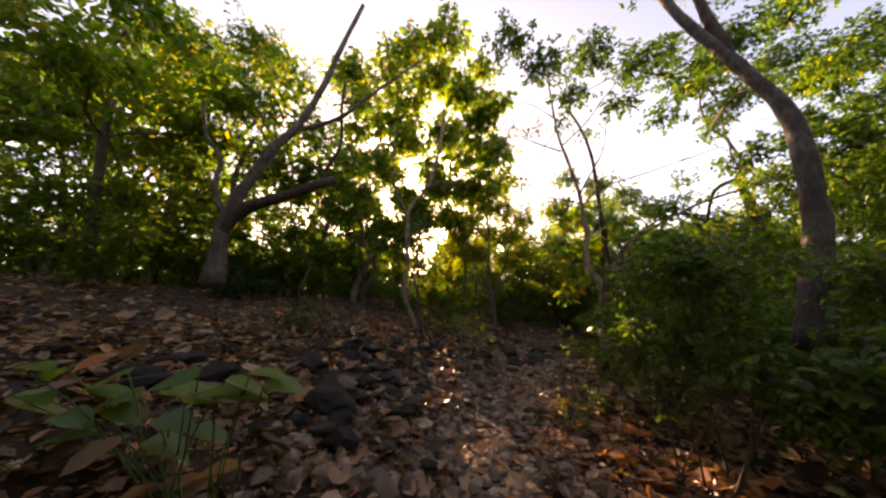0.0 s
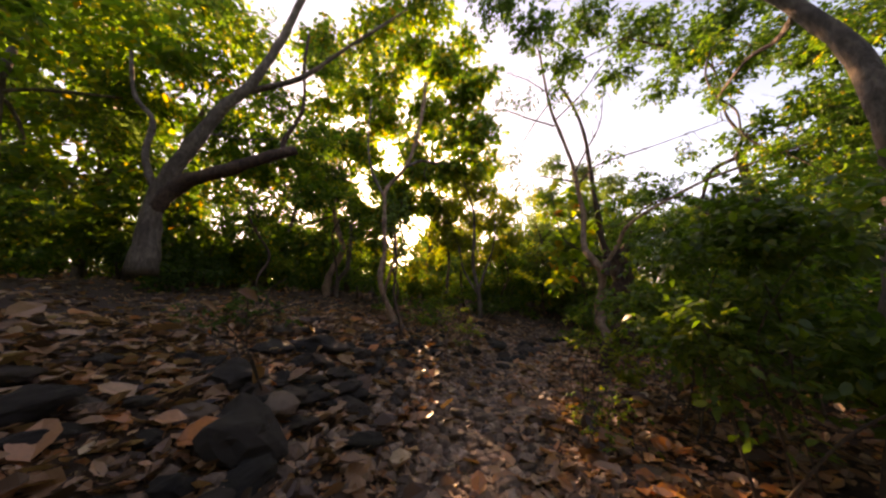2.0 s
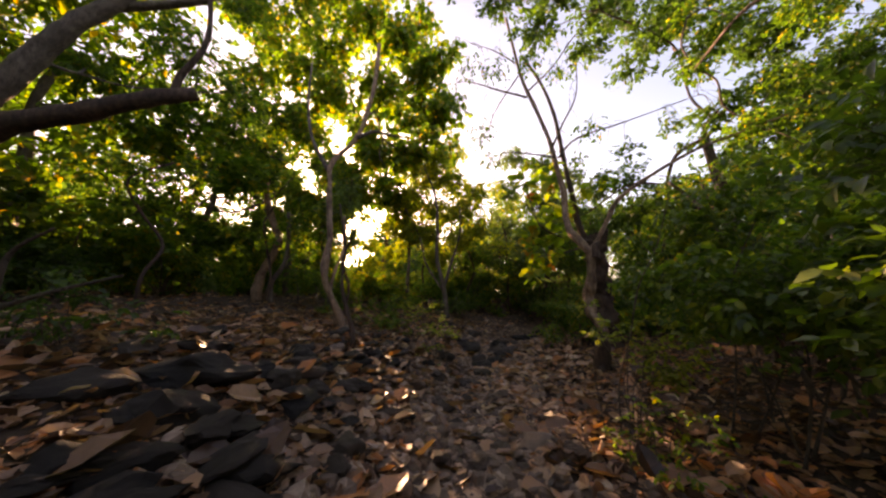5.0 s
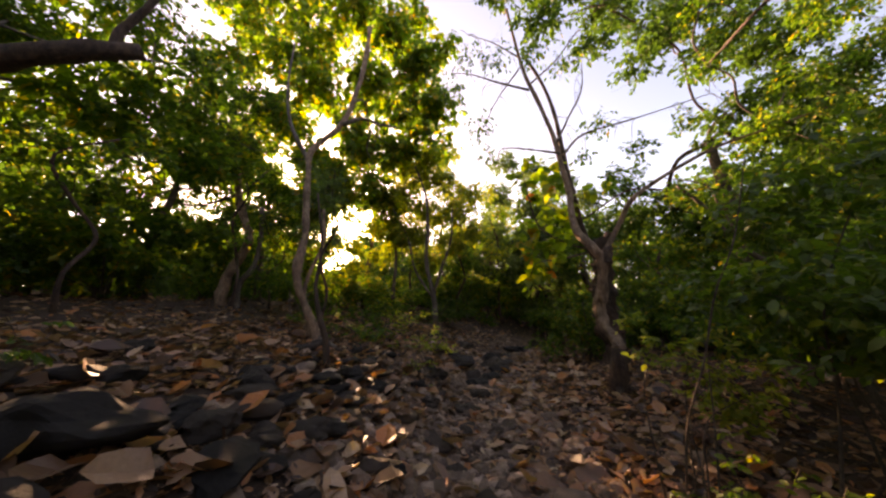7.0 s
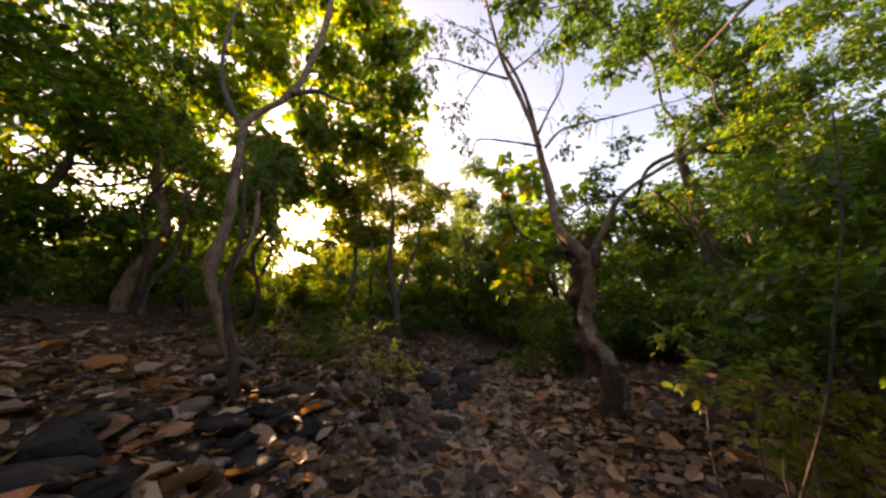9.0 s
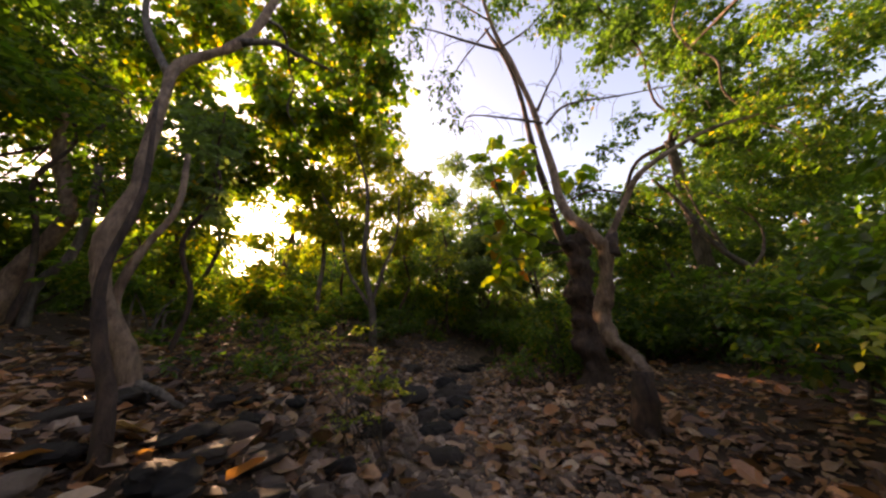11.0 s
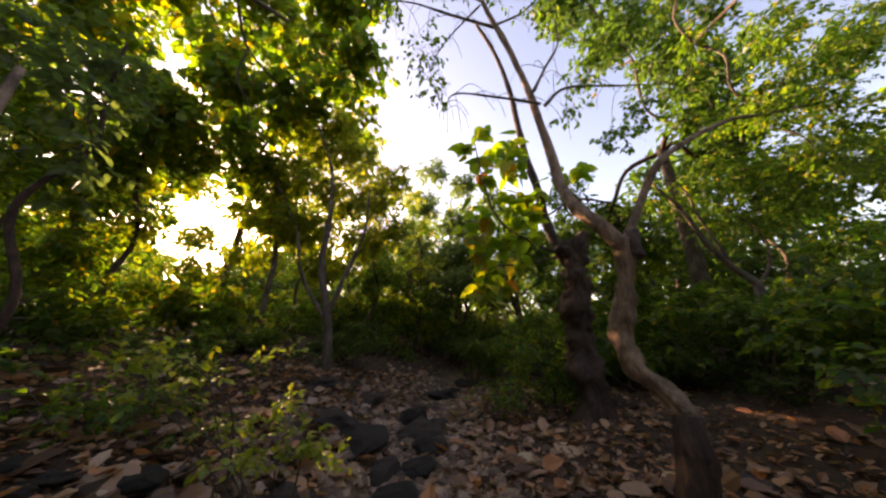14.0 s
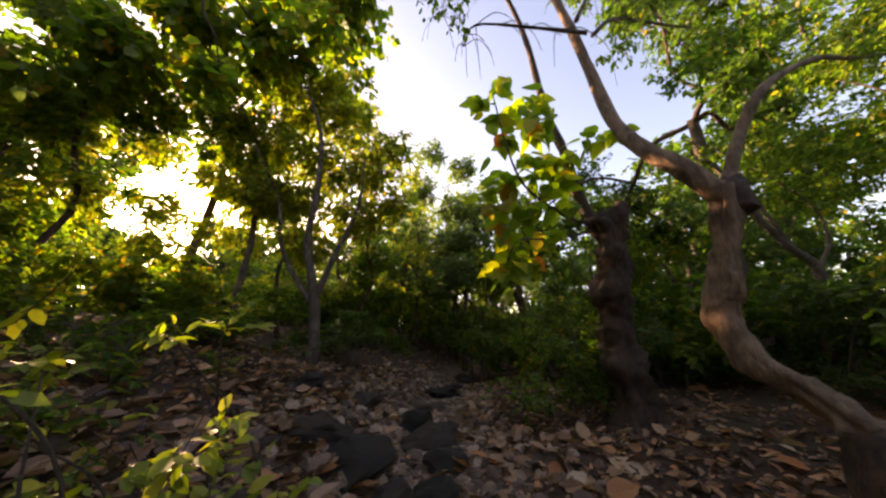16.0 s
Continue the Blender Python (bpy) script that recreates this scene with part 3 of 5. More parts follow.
limb(tree, "stem", [(-0.95, 8.36, 1.0), (-0.98, 8.37, 1.4), (-1.08, 8.4, 1.75), (-1.0, 8.45, 2.2), (-0.85, 8.55, 2.7), (-0.9, 8.7, 3.4)], 0.045, 0.025, PALE_BARK, sides=9)
limb(tree, "root", [(-0.82, 8.3, 1.05), (-0.62, 8.15, 0.98), (-0.4, 8.0, 0.85)], 0.05, 0.02, BARK, sides=7)
limb(tree, "stem", [(-0.5, 7.15, 0.75), (-0.55, 7.2, 1.1), (-0.64, 7.22, 1.4), (-0.72, 7.3, 1.8), (-0.7, 7.45, 2.4), (-0.85, 7.7, 3.3)], 0.045, 0.015, DARK_BARK, "thin dark side stem", sides=8)
limb(tree, "limb", [(-0.70, 9.10, 5.61), (-0.28, 9.10, 5.83), (0.14, 9.15, 5.79), (0.60, 9.30, 5.88)], 0.05, 0.02, BARK, sides=8)
limb(tree, "limb", [(-1.29, 8.95, 4.53), (-1.81, 9.30, 5.66), (-2.06, 9.70, 7.06), (-2.15, 10.20, 8.80)], 0.05, 0.02, BARK, sides=8)
clumps = [(-1.03, 12.78, 13.64, 1.30), (0.77, 12.29, 12.39, 1.10), (1.62, 12.06, 10.44, 0.90), (2.21, 11.90, 8.90, 0.80), (-2.30, 13.12, 12.53, 1.30), (-0.27, 12.57, 10.27, 1.10), (0.79, 12.28, 8.71, 0.90), (-2.14, 13.08, 10.09, 1.10), (-3.52, 13.45, 11.47, 1.20), (-4.80, 13.80, 13.22, 1.30), (-2.83, 13.27, 8.38, 0.80), (-0.40, 12.61, 7.81, 0.90), (1.19, 12.18, 7.28, 0.60), (-2.95, 13.30, 15.26, 1.40), (-0.19, 12.55, 16.10, 1.50), (-6.17, 14.17, 15.10, 1.30), (2.26, 11.88, 10.95, 0.50), (-1.13, 12.80, 6.48, 0.60)] + [(0.66, 11.94, 11.89, 0.90), (1.59, 11.55, 10.58, 0.80), (2.13, 11.33, 8.91, 0.60), (1.63, 11.54, 7.52, 0.60), (0.67, 11.93, 7.05, 0.70), (-0.47, 12.40, 7.10, 0.70), (-1.34, 12.76, 6.16, 0.70), (-2.04, 13.04, 5.44, 0.70), (0.09, 12.17, 5.91, 0.50), (2.49, 11.18, 11.03, 0.50)]
crown(tree, clumps, 14000, 0.2, YELLOW, 16, droop=0.7, shape=LEAF_ROUND, sprig=5)
low = [(-6.19, 17.57, 10.93, 1.00), (-4.18, 16.25, 11.02, 1.00), (-2.10, 14.88, 10.86, 0.90), (-0.13, 13.59, 10.23, 0.80), (1.34, 12.62, 9.66, 0.60), (1.96, 12.22, 8.52, 0.45), (-4.79, 16.65, 7.98, 1.00), (-2.59, 15.20, 8.02, 0.90), (-0.57, 13.88, 7.69, 0.80), (0.87, 12.93, 7.40, 0.60), (-3.08, 15.53, 6.05, 0.80), (-1.25, 14.33, 5.93, 0.70), (0.32, 13.29, 5.83, 0.50), (-4.62, 16.54, 5.65, 0.90), (-7.70, 18.56, 9.64, 1.20), (-6.11, 17.52, 6.41, 1.10)] + [(-6.12, 20.51, 7.15, 0.90), (-4.09, 19.18, 7.02, 0.80), (-2.13, 17.89, 7.13, 0.80), (-0.27, 16.67, 6.90, 0.70), (1.23, 15.68, 6.70, 0.60), (1.76, 15.34, 8.30, 0.60), (-3.04, 18.49, 6.09, 0.50), (0.72, 16.02, 5.55, 0.40), (-4.87, 19.69, 5.78, 0.60), (-6.57, 20.81, 5.67, 0.80)]
low += [(-4.75, 21.28, 7.44, 0.70), (-3.13, 20.12, 7.46, 0.60), (-3.80, 20.61, 5.76, 0.60), (-5.06, 21.50, 5.32, 0.70), (-2.62, 19.76, 6.32, 0.40), (0.31, 17.68, 6.15, 0.50), (0.83, 17.31, 4.60, 0.45)]
crown(tree, low, 30000, 0.125, GREEN, 46, droop=0.6, shape=LEAF_ROUND, sprig=5, name="lower_crown")
branch_to(tree, (-0.48, 9.20, 6.36), clumps, 0.04, BARK, 7, every=2)

# ---- pale twisted tree with a dense dark crown ----
tree = thing("tree", on_ground(-2.45, 9.15), "pale twisted small tree with dense dark crown and exposed roots", "tree")
limb(tree, "trunk", [(-3.82, 12.04, 1.39), (-3.84, 12.06, 2.13), (-3.72, 12.01, 2.60), (-3.43, 11.89, 3.09), (-3.26, 11.82, 3.60), (-3.48, 11.91, 4.23), (-3.75, 12.02, 4.95), (-3.85, 12.06, 5.80)], 0.14, 0.08, PALE_BARK, sides=12, flare=0.25, lumps=0.25)
limb(tree, "stem", [(-3.30, 11.72, 1.48), (-3.34, 11.74, 2.27), (-2.98, 11.59, 2.80), (-2.89, 11.56, 3.62), (-2.95, 11.58, 4.44)], 0.09, 0.05, BARK, sides=8)
limb(tree, "root", [(-3.52, 11.60, 1.65), (-3.15, 11.45, 1.58), (-2.67, 11.25, 1.46)], 0.05, 0.02, BARK, sides=7)
clumps = [(-6.57, 13.24, 8.20, 1.00), (-5.20, 12.87, 8.80, 1.00), (-7.44, 13.48, 7.17, 1.00), (-5.74, 13.02, 6.49, 0.90), (-4.24, 12.61, 7.04, 0.90), (-3.88, 12.51, 8.52, 0.80), (-8.28, 13.71, 6.20, 1.00), (-6.42, 13.21, 5.54, 0.70), (-3.07, 12.30, 5.99, 0.50), (-9.00, 13.90, 5.64, 1.00), (-7.16, 13.40, 5.01, 0.60)] + [(-10.25, 18.84, 9.82, 1.00), (-7.84, 17.74, 8.21, 0.90), (-5.70, 16.77, 7.18, 0.90), (-3.89, 15.94, 6.43, 0.80), (-2.52, 15.31, 7.04, 0.80), (-1.12, 14.67, 6.09, 0.70), (-0.08, 14.20, 6.71, 0.70), (-8.45, 18.02, 6.40, 0.90), (-6.04, 16.92, 5.44, 0.80), (-3.99, 15.98, 4.94, 0.70), (-2.25, 15.19, 5.08, 0.60), (1.05, 13.68, 6.22, 0.50)]
crown(tree, clumps, 32000, 0.085, DEEP, 17, droop=0.3, shape=LEAF_FAR)
branch_to(tree, [(-3.75, 12.02, 4.95)][0], clumps, 0.045, BARK, 8, every=2)

# ---- young golden tree where the path turns ----
tree = thing("tree", on_ground(2.2, 12.4), "young multi-stemmed tree with golden backlit leaves", "tree")
limb(tree, "trunk", [(2.05, 12.05, 0.78), (2.01, 12.07, 1.91), (1.82, 12.18, 3.03), (1.88, 12.14, 4.26), (1.84, 12.17, 5.45), (1.50, 12.35, 6.67)], 0.10, 0.03, BARK, sides=9)
limb(tree, "stem", [(2.00, 12.07, 1.98), (2.27, 11.92, 2.87), (2.57, 11.75, 3.76), (2.65, 11.71, 4.89)], 0.06, 0.02, BARK, sides=8)
limb(tree, "stem", [(1.95, 12.10, 1.92), (1.45, 12.38, 2.90), (1.25, 12.50, 3.97), (0.75, 12.77, 5.14)], 0.05, 0.02, BARK, sides=8)
clumps = [(1.58, 12.88, 6.55, 0.90), (2.51, 12.36, 6.11, 0.80), (1.06, 13.18, 5.59, 0.90), (2.11, 12.59, 5.00, 0.90), (2.97, 12.11, 4.96, 0.80), (1.45, 12.95, 4.15, 0.80), (2.71, 12.25, 3.77, 0.70), (3.40, 11.86, 5.49, 0.50), (0.88, 13.28, 4.34, 0.80), (2.01, 12.64, 7.15, 0.60), (3.39, 11.87, 4.07, 0.50), (1.92, 12.69, 3.16, 0.60)]
crown(tree, clumps, 17000, 0.115, GOLD, 18, droop=0.6)

# ---- slender backlit trees behind, towards the sun ----
tree = thing("tree", on_ground(-0.2, 14.6), "slender tree with thin yellow-green backlit crown", "tree", "backlit trees")
limb(tree, "trunk", [on_ground(-0.2, 14.6), (-0.1, 14.5, 3.0), (0.15, 14.4, 5.0), (0.0, 14.2, 7.5), (0.2, 14.1, 9.5)], 0.11, 0.04, BARK, sides=8)
clumps = [(-5.08, 13.48, 11.02, 1.10), (-3.53, 13.44, 9.15, 1.00), (-2.25, 13.42, 11.39, 1.10), (-0.74, 13.39, 8.89, 1.00), (0.63, 13.36, 10.79, 1.00), (2.03, 13.33, 9.55, 0.90), (-4.19, 13.46, 7.06, 0.90), (-2.04, 13.41, 7.09, 0.90), (0.65, 13.36, 7.42, 0.90), (2.56, 13.32, 8.04, 0.90), (-5.89, 13.49, 7.91, 0.90), (-3.57, 13.45, 14.10, 1.20), (-0.29, 13.38, 14.15, 1.20), (2.08, 13.33, 12.80, 0.90), (1.80, 13.33, 14.90, 1.00), (-1.87, 13.41, 16.32, 1.30), (-5.42, 13.48, 14.78, 1.20)]
crown(tree, clumps, 9500, 0.19, YELLOW, 47, droop=0.7, shape=LEAF_ROUND, sprig=5)
branch_to(tree, (0.1, 14.3, 6.0), clumps, 0.05, BARK, 48)
tree = thing("tree", on_ground(0.9, 13.6), "young tree with thin yellow-green leaves round the low sun", "tree", "backlit trees")
limb(tree, "trunk", [on_ground(0.9, 13.6), (0.85, 13.6, 2.2), (0.95, 13.5, 3.6), (0.7, 13.6, 5.2), (0.5, 13.7, 6.6)], 0.08, 0.03, BARK, sides=8)
limb(tree, "stem", [on_ground(-2.3, 13.4), (-2.2, 13.4, 3.0), (-2.35, 13.5, 4.4), (-2.1, 13.5, 6.0)], 0.07, 0.03, BARK, sides=8)
clumps = [(0.7, 13.6, 5.2, 0.65), (0.2, 13.7, 6.0, 0.7), (-0.7, 13.6, 6.1, 0.6), (-1.5, 13.5, 5.9, 0.6), (-2.0, 13.5, 5.0, 0.65), (-2.3, 13.4, 4.1, 0.65), (-2.1, 13.3, 3.2, 0.6), (-3.0, 13.6, 4.6, 0.7), (-3.2, 13.5, 5.8, 0.7), (-0.6, 13.4, 2.4, 0.5), (0.2, 13.3, 2.3, 0.5), (-1.3, 13.4, 2.6, 0.5)]
crown(tree, clumps, 9000, 0.13, YELLOW, 147, droop=0.6)
sparse = [(-1.5, 13.7, 3.9, 0.5), (0.1, 13.7, 4.6, 0.5), (-0.7, 13.7, 5.0, 0.45), (0.35, 13.6, 3.5, 0.5), (-1.7, 13.6, 4.9, 0.5), (-0.5, 13.8, 3.1, 0.5), (-2.6, 13.8, 5.4, 0.5), (-0.6, 14.1, 4.0, 0.5), (1.0, 13.6, 4.2, 0.5)]
crown(tree, sparse, 3800, 0.115, GOLD, 151, droop=0.6, name="thin_sprays", sprig=5)
branch_to(tree, (0.7, 13.6, 5.2), clumps[:3], 0.03, BARK, 148)
branch_to(tree, (-2.2, 13.45, 4.4), clumps[3:9], 0.03, BARK, 149)
tree = thing("tree", on_ground(3.6, 16.8), "young golden tree glowing against the low sun", "tree", "backlit trees")
limb(tree, "trunk", [on_ground(3.6, 16.8), (3.7, 16.7, 2.5), (3.5, 16.8, 4.5), (3.7, 16.6, 7.0)], 0.09, 0.03, BARK, sides=8)
clumps = [(1.97, 15.90, 7.82, 1.00), (3.35, 15.56, 8.08, 0.90), (4.13, 15.36, 6.83, 0.90), (2.75, 15.71, 5.71, 0.90), (4.59, 15.25, 5.36, 0.90), (1.68, 15.98, 5.46, 0.80), (3.68, 15.48, 9.33, 0.80), (5.50, 15.02, 7.09, 0.60), (0.89, 16.17, 4.09, 0.80), (2.45, 15.78, 4.04, 0.80), (4.00, 15.40, 3.99, 0.80), (5.57, 15.00, 4.21, 0.80), (1.66, 15.98, 2.73, 0.80), (3.43, 15.54, 2.68, 0.80), (4.95, 15.16, 2.63, 0.80)]
crown(tree, clumps, 9500, 0.115, GOLD, 49, droop=0.6)
branch_to(tree, (3.6, 16.7, 4.0), clumps, 0.04, BARK, 50)
tree = thing("tree", on_ground(9.4, 17.6), "grey-green tree in the distance beyond the bend", "tree", "backlit trees")
limb(tree, "trunk", [on_ground(9.4, 17.6), (9.3, 17.5, 3.0), (9.0, 17.6, 6.0), (9.1, 17.4, 9.0)], 0.13, 0.04, BARK, sides=8)
clumps = [(7.78, 16.98, 10.03, 0.90), (9.13, 16.22, 9.25, 0.90), (7.17, 17.32, 8.11, 1.10), (8.73, 16.44, 7.05, 1.20), (6.85, 17.49, 5.85, 1.20), (9.73, 15.88, 6.36, 1.20), (8.10, 16.80, 4.89, 1.30), (10.43, 15.49, 8.32, 0.90), (6.57, 17.65, 4.07, 1.30), (9.30, 16.13, 3.96, 1.30), (11.44, 14.92, 5.36, 1.30), (11.40, 14.95, 7.27, 1.00)]
crown(tree, clumps, 20000, 0.17, GREY, 51, droop=0.4, shape=LEAF_FAR)
branch_to(tree, (9.1, 17.5, 4.5), clumps, 0.05, BARK, 52)

# ---- leaning dead-looking tree in the thicket ----
tree = thing("tree", on_ground(8.3, 7.05), "low leaning brown tree with bare twiggy branches", "tree")
limb(tree, "trunk", [(7.58, 7.12, 0.79), (7.79, 7.00, 1.40), (7.94, 6.91, 2.04), (7.70, 7.05, 2.33), (7.40, 7.22, 2.79), (7.14, 7.36, 3.48), (6.77, 7.57, 4.07)], 0.085, 0.03, BARK, sides=10)
limb(tree, "branch", [(7.70, 7.05, 2.33), (7.40, 7.22, 3.34), (7.26, 7.29, 3.98), (6.61, 7.66, 4.28)], 0.03, 0.012, BARK, sides=7)
limb(tree, "branch", [(7.93, 6.92, 2.01), (8.31, 6.71, 2.49), (8.30, 6.71, 3.06), (7.70, 7.05, 3.70)], 0.03, 0.012, BARK, sides=7)
clumps = [(7.42, 7.43, 3.69, 0.50), (8.07, 7.07, 3.40, 0.60), (8.78, 6.67, 3.37, 0.60), (6.96, 7.69, 3.97, 0.50), (8.12, 7.04, 4.33, 0.60), (9.02, 6.54, 4.43, 0.70), (9.78, 6.11, 3.85, 0.80), (10.19, 5.88, 4.96, 0.80), (10.78, 5.56, 4.22, 0.90), (10.25, 5.85, 2.94, 0.80)]
crown(tree, clumps, 8000, 0.08, GREEN, 19, droop=0.3)

# ---- bushes ----
def bush(base, clumps, count, size, mat, seed, label, stems=6, shape=LEAF_MID, group="bushes beside the path", droop=0.3, girth=0.022, squash=0.75):
    b = thing("bush", on_ground(*base), label, "bush", group)
    rng = random.Random(seed)
    for c in (clumps if len(clumps) <= stems else rng.sample(clumps, stems)):
        s = Vector(on_ground(base[0] + rng.uniform(-.25, .25), base[1] + rng.uniform(-.25, .25)))
        e = Vector(c[:3])
        m = s.lerp(e, 0.5) + Vector((rng.uniform(-.2, .2), rng.uniform(-.2, .2), 0.25))
        limb(b, "stem", [s, s.lerp(m, 0.5) + Vector((rng.uniform(-.06, .06), 0, 0)), m, e], girth, girth * 0.3, TWIG, sides=6)
    crown(b, clumps, count, size, mat, seed, shape, name="foliage", droop=droop, squash=squash)
    return b


def heap(x, y, rx, ry, h, n, seed, low=0.25):
    """Clumps that fill a bush of that size."""
    rng = random.Random(seed)
    out = []
    for _ in range(n):
        a, q = rng.uniform(0, 6.28), rng.random() ** 0.6
        px, py = x + rx * q * math.cos(a), y + ry * q * math.sin(a)
        top = h * (1 - 0.55 * q * q)
        out.append((px, py, ground_z(px, py) + rng.uniform(low, top), rng.uniform(0.28, 0.45) * (0.7 + 0.2 * h)))
    return out


bush((2.35, 2.9), heap(2.55, 3.0, 0.85, 0.9, 2.1, 17, 21, 0.75), 6000, 0.075, BUSH, 21, "leafy green bush leaning over the path edge", shape=LEAF_NEAR, girth=0.011)
bush((2.9, 4.3), heap(3.1, 4.4, 0.85, 0.75, 2.3, 15, 22, 1.05), 5200, 0.075, BUSH, 22, "dense green bush with small oval leaves", shape=LEAF_NEAR, girth=0.011)
bush((3.6, 2.6), heap(3.6, 2.6, 1.0, 1.2, 2.5, 15, 23), 5500, 0.08, BUSH, 23, "tall dense green bush in the thicket")
bush((4.4, 4.6), heap(4.5, 4.7, 1.1, 1.1, 2.5, 15, 24, 0.8), 5000, 0.085, GREEN, 24, "tall dense green bush in the thicket")
bush((5.9, 5.6), heap(6.0, 5.6, 1.3, 1.2, 2.4, 14, 25, 0.9), 5000, 0.09, GREEN, 25, "dark leafy bush behind the crooked tree")
bush((3.3, 1.0), heap(3.3, 1.0, 1.2, 0.9, 2.1, 14, 26), 4500, 0.085, BUSH, 26, "green bush at the start of the path")
bush((6.8, 3.2), heap(6.8, 3.2, 1.5, 1.5, 3.0, 14, 27), 4500, 0.1, GREEN, 27, "tall shaded bush deep in the thicket")
bush((7.2, 8.9), heap(7.2, 8.9, 1.2, 1.2, 2.2, 12, 28), 4000, 0.09, DEEP, 28, "dark bush under the shade tree")
bush((9.0, 5.4), heap(9.0, 5.4, 1.6, 1.5, 3.2, 14, 29), 4500, 0.1, GREEN, 29, "tall shaded bush deep in the thicket")
bush((-6.2, 11.6), heap(-6.2, 11.6, 1.5, 1.0, 3.6, 17, 130, 0.3), 5200, 0.11, DEEP, 130, "tall dark undergrowth behind the pale twisted tree", group="undergrowth on the bank")
bush((-8.6, 9.6), heap(-8.6, 9.6, 1.6, 1.2, 3.6, 17, 131, 0.3), 5200, 0.11, DEEP, 131, "tall dark undergrowth at the top of the bank", group="undergrowth on the bank")
bush((-4.6, 13.4), heap(-4.6, 13.4, 1.4, 0.9, 3.0, 15, 132, 0.3), 4500, 0.11, DEEP, 132, "tall dark undergrowth behind the pale twisted tree", group="undergrowth on the bank")
bush((-6.8, 8.8), heap(-6.8, 8.8, 1.7, 1.2, 2.0, 12, 31), 4500, 0.1, DEEP, 31, "dark undergrowth on the bank", group="undergrowth on the bank")
bush((-8.0, 6.0), heap(-8.0, 6.0, 1.4, 1.6, 2.4, 12, 32), 4500, 0.1, GREEN, 32, "tall undergrowth at the top of the bank", group="undergrowth on the bank")
bush((0.2, 10.6), heap(0.2, 10.9, 0.8, 0.6, 0.6, 7, 35, 0.05), 900, 0.09, GREEN, 35, "green undergrowth below the golden tree", group="undergrowth on the bank")
bush((-1.6, 10.8), heap(-1.6, 10.8, 1.0, 0.8, 1.4, 9, 36, 0.1), 2500, 0.09, GREEN, 36, "green undergrowth behind the slender tree", group="undergrowth on the bank")
bush((6.5, 13.0), heap(6.5, 13.0, 1.2, 1.0, 1.8, 10, 37, 0.1), 2500, 0.1, GREEN, 37, "green bush at the bend of the path")
bush((3.9, 14.8), heap(3.9, 14.8, 1.3, 0.9, 3.4, 14, 38, 0.1), 5000, 0.11, GREEN, 38, "green bush past the bend of the path")
bush((8.5, 11.6), heap(8.5, 11.6, 1.4, 1.2, 2.2, 10, 39, 0.2), 2500, 0.11, DEEP, 39, "dark bush at the bend of the path")

bush((7.3, 6.9), heap(7.3, 6.9, 1.0, 0.9, 1.6, 12, 70, 0.2), 3500, 0.09, DEEP, 70, "dark bush below the leaning tree")
bush((6.4, 4.3), heap(6.4, 4.3, 1.2, 0.9, 2.4, 13, 71, 0.3), 4500, 0.09, DEEP, 71, "dark leafy bush in the shaded thicket")
bush((10.5, 7.5), heap(10.5, 7.5, 1.6, 1.5, 3.4, 14, 72, 0.2), 4500, 0.11, DEEP, 72, "tall dark bush closing off the thicket")
bush((5.4, 9.5), heap(5.3, 9.6, 1.0, 0.6, 2.3, 13, 73, 0.1), 4200, 0.08, GREEN, 73, "low green bush round the broken trunk")
bush((8.6, 3.2), heap(8.6, 3.2, 1.6, 1.5, 3.4, 14, 74, 0.2), 4500, 0.11, GREEN, 74, "tall dark bush closing off the thicket")

bush((2.0, 4.6), heap(1.95, 4.5, 0.45, 0.7, 0.55, 9, 75, 0.05), 450, 0.045, YELLOW, 75, "low small-leaved growth at the foot of the bushes", 5, LEAF_MID, girth=0.006)
bush((-2.3, 5.2), heap(-2.4, 5.2, 0.7, 0.5, 0.5, 8, 76, 0.05), 700, 0.06, DEEP, 76, "sparse low green seedlings on the bank", 5, LEAF_MID, "undergrowth on the bank", girth=0.005)
bush((-0.2, 8.9), heap(-0.2, 8.9, 0.6, 0.4, 0.6, 8, 77, 0.05), 800, 0.06, GREEN, 77, "sparse low green seedlings on the bank", 5, LEAF_MID, "undergrowth on the bank", girth=0.005)

# shrub with small yellow-green leaves on the path's edge
bush((1.0, 7.75), [(0.59, 7.69, 1.30, 0.22), (0.81, 7.64, 0.94, 0.20), (0.41, 7.74, 1.44, 0.15), (0.89, 7.62, 0.68, 0.16), (0.67, 7.67, 0.61, 0.15), (0.99, 7.59, 1.11, 0.12), (0.28, 7.77, 1.36, 0.12), (0.58, 7.69, 0.48, 0.18), (0.79, 7.64, 0.31, 0.16)] + [(0.30, 8.18, 1.37, 0.10), (0.59, 8.00, 1.30, 0.12), (0.84, 7.85, 1.36, 0.10), (0.50, 8.06, 1.16, 0.14), (0.74, 7.91, 0.96, 0.16), (1.06, 7.70, 0.91, 0.16), (0.81, 7.86, 1.11, 0.12), (0.96, 7.77, 1.37, 0.08), (1.19, 7.63, 0.82, 0.16)], 1000, 0.045, SUNNY, 41, "small spindly shrub with yellow-green leaves", 10, LEAF_NEAR, "spindly shrubs", 0.1, 0.007)
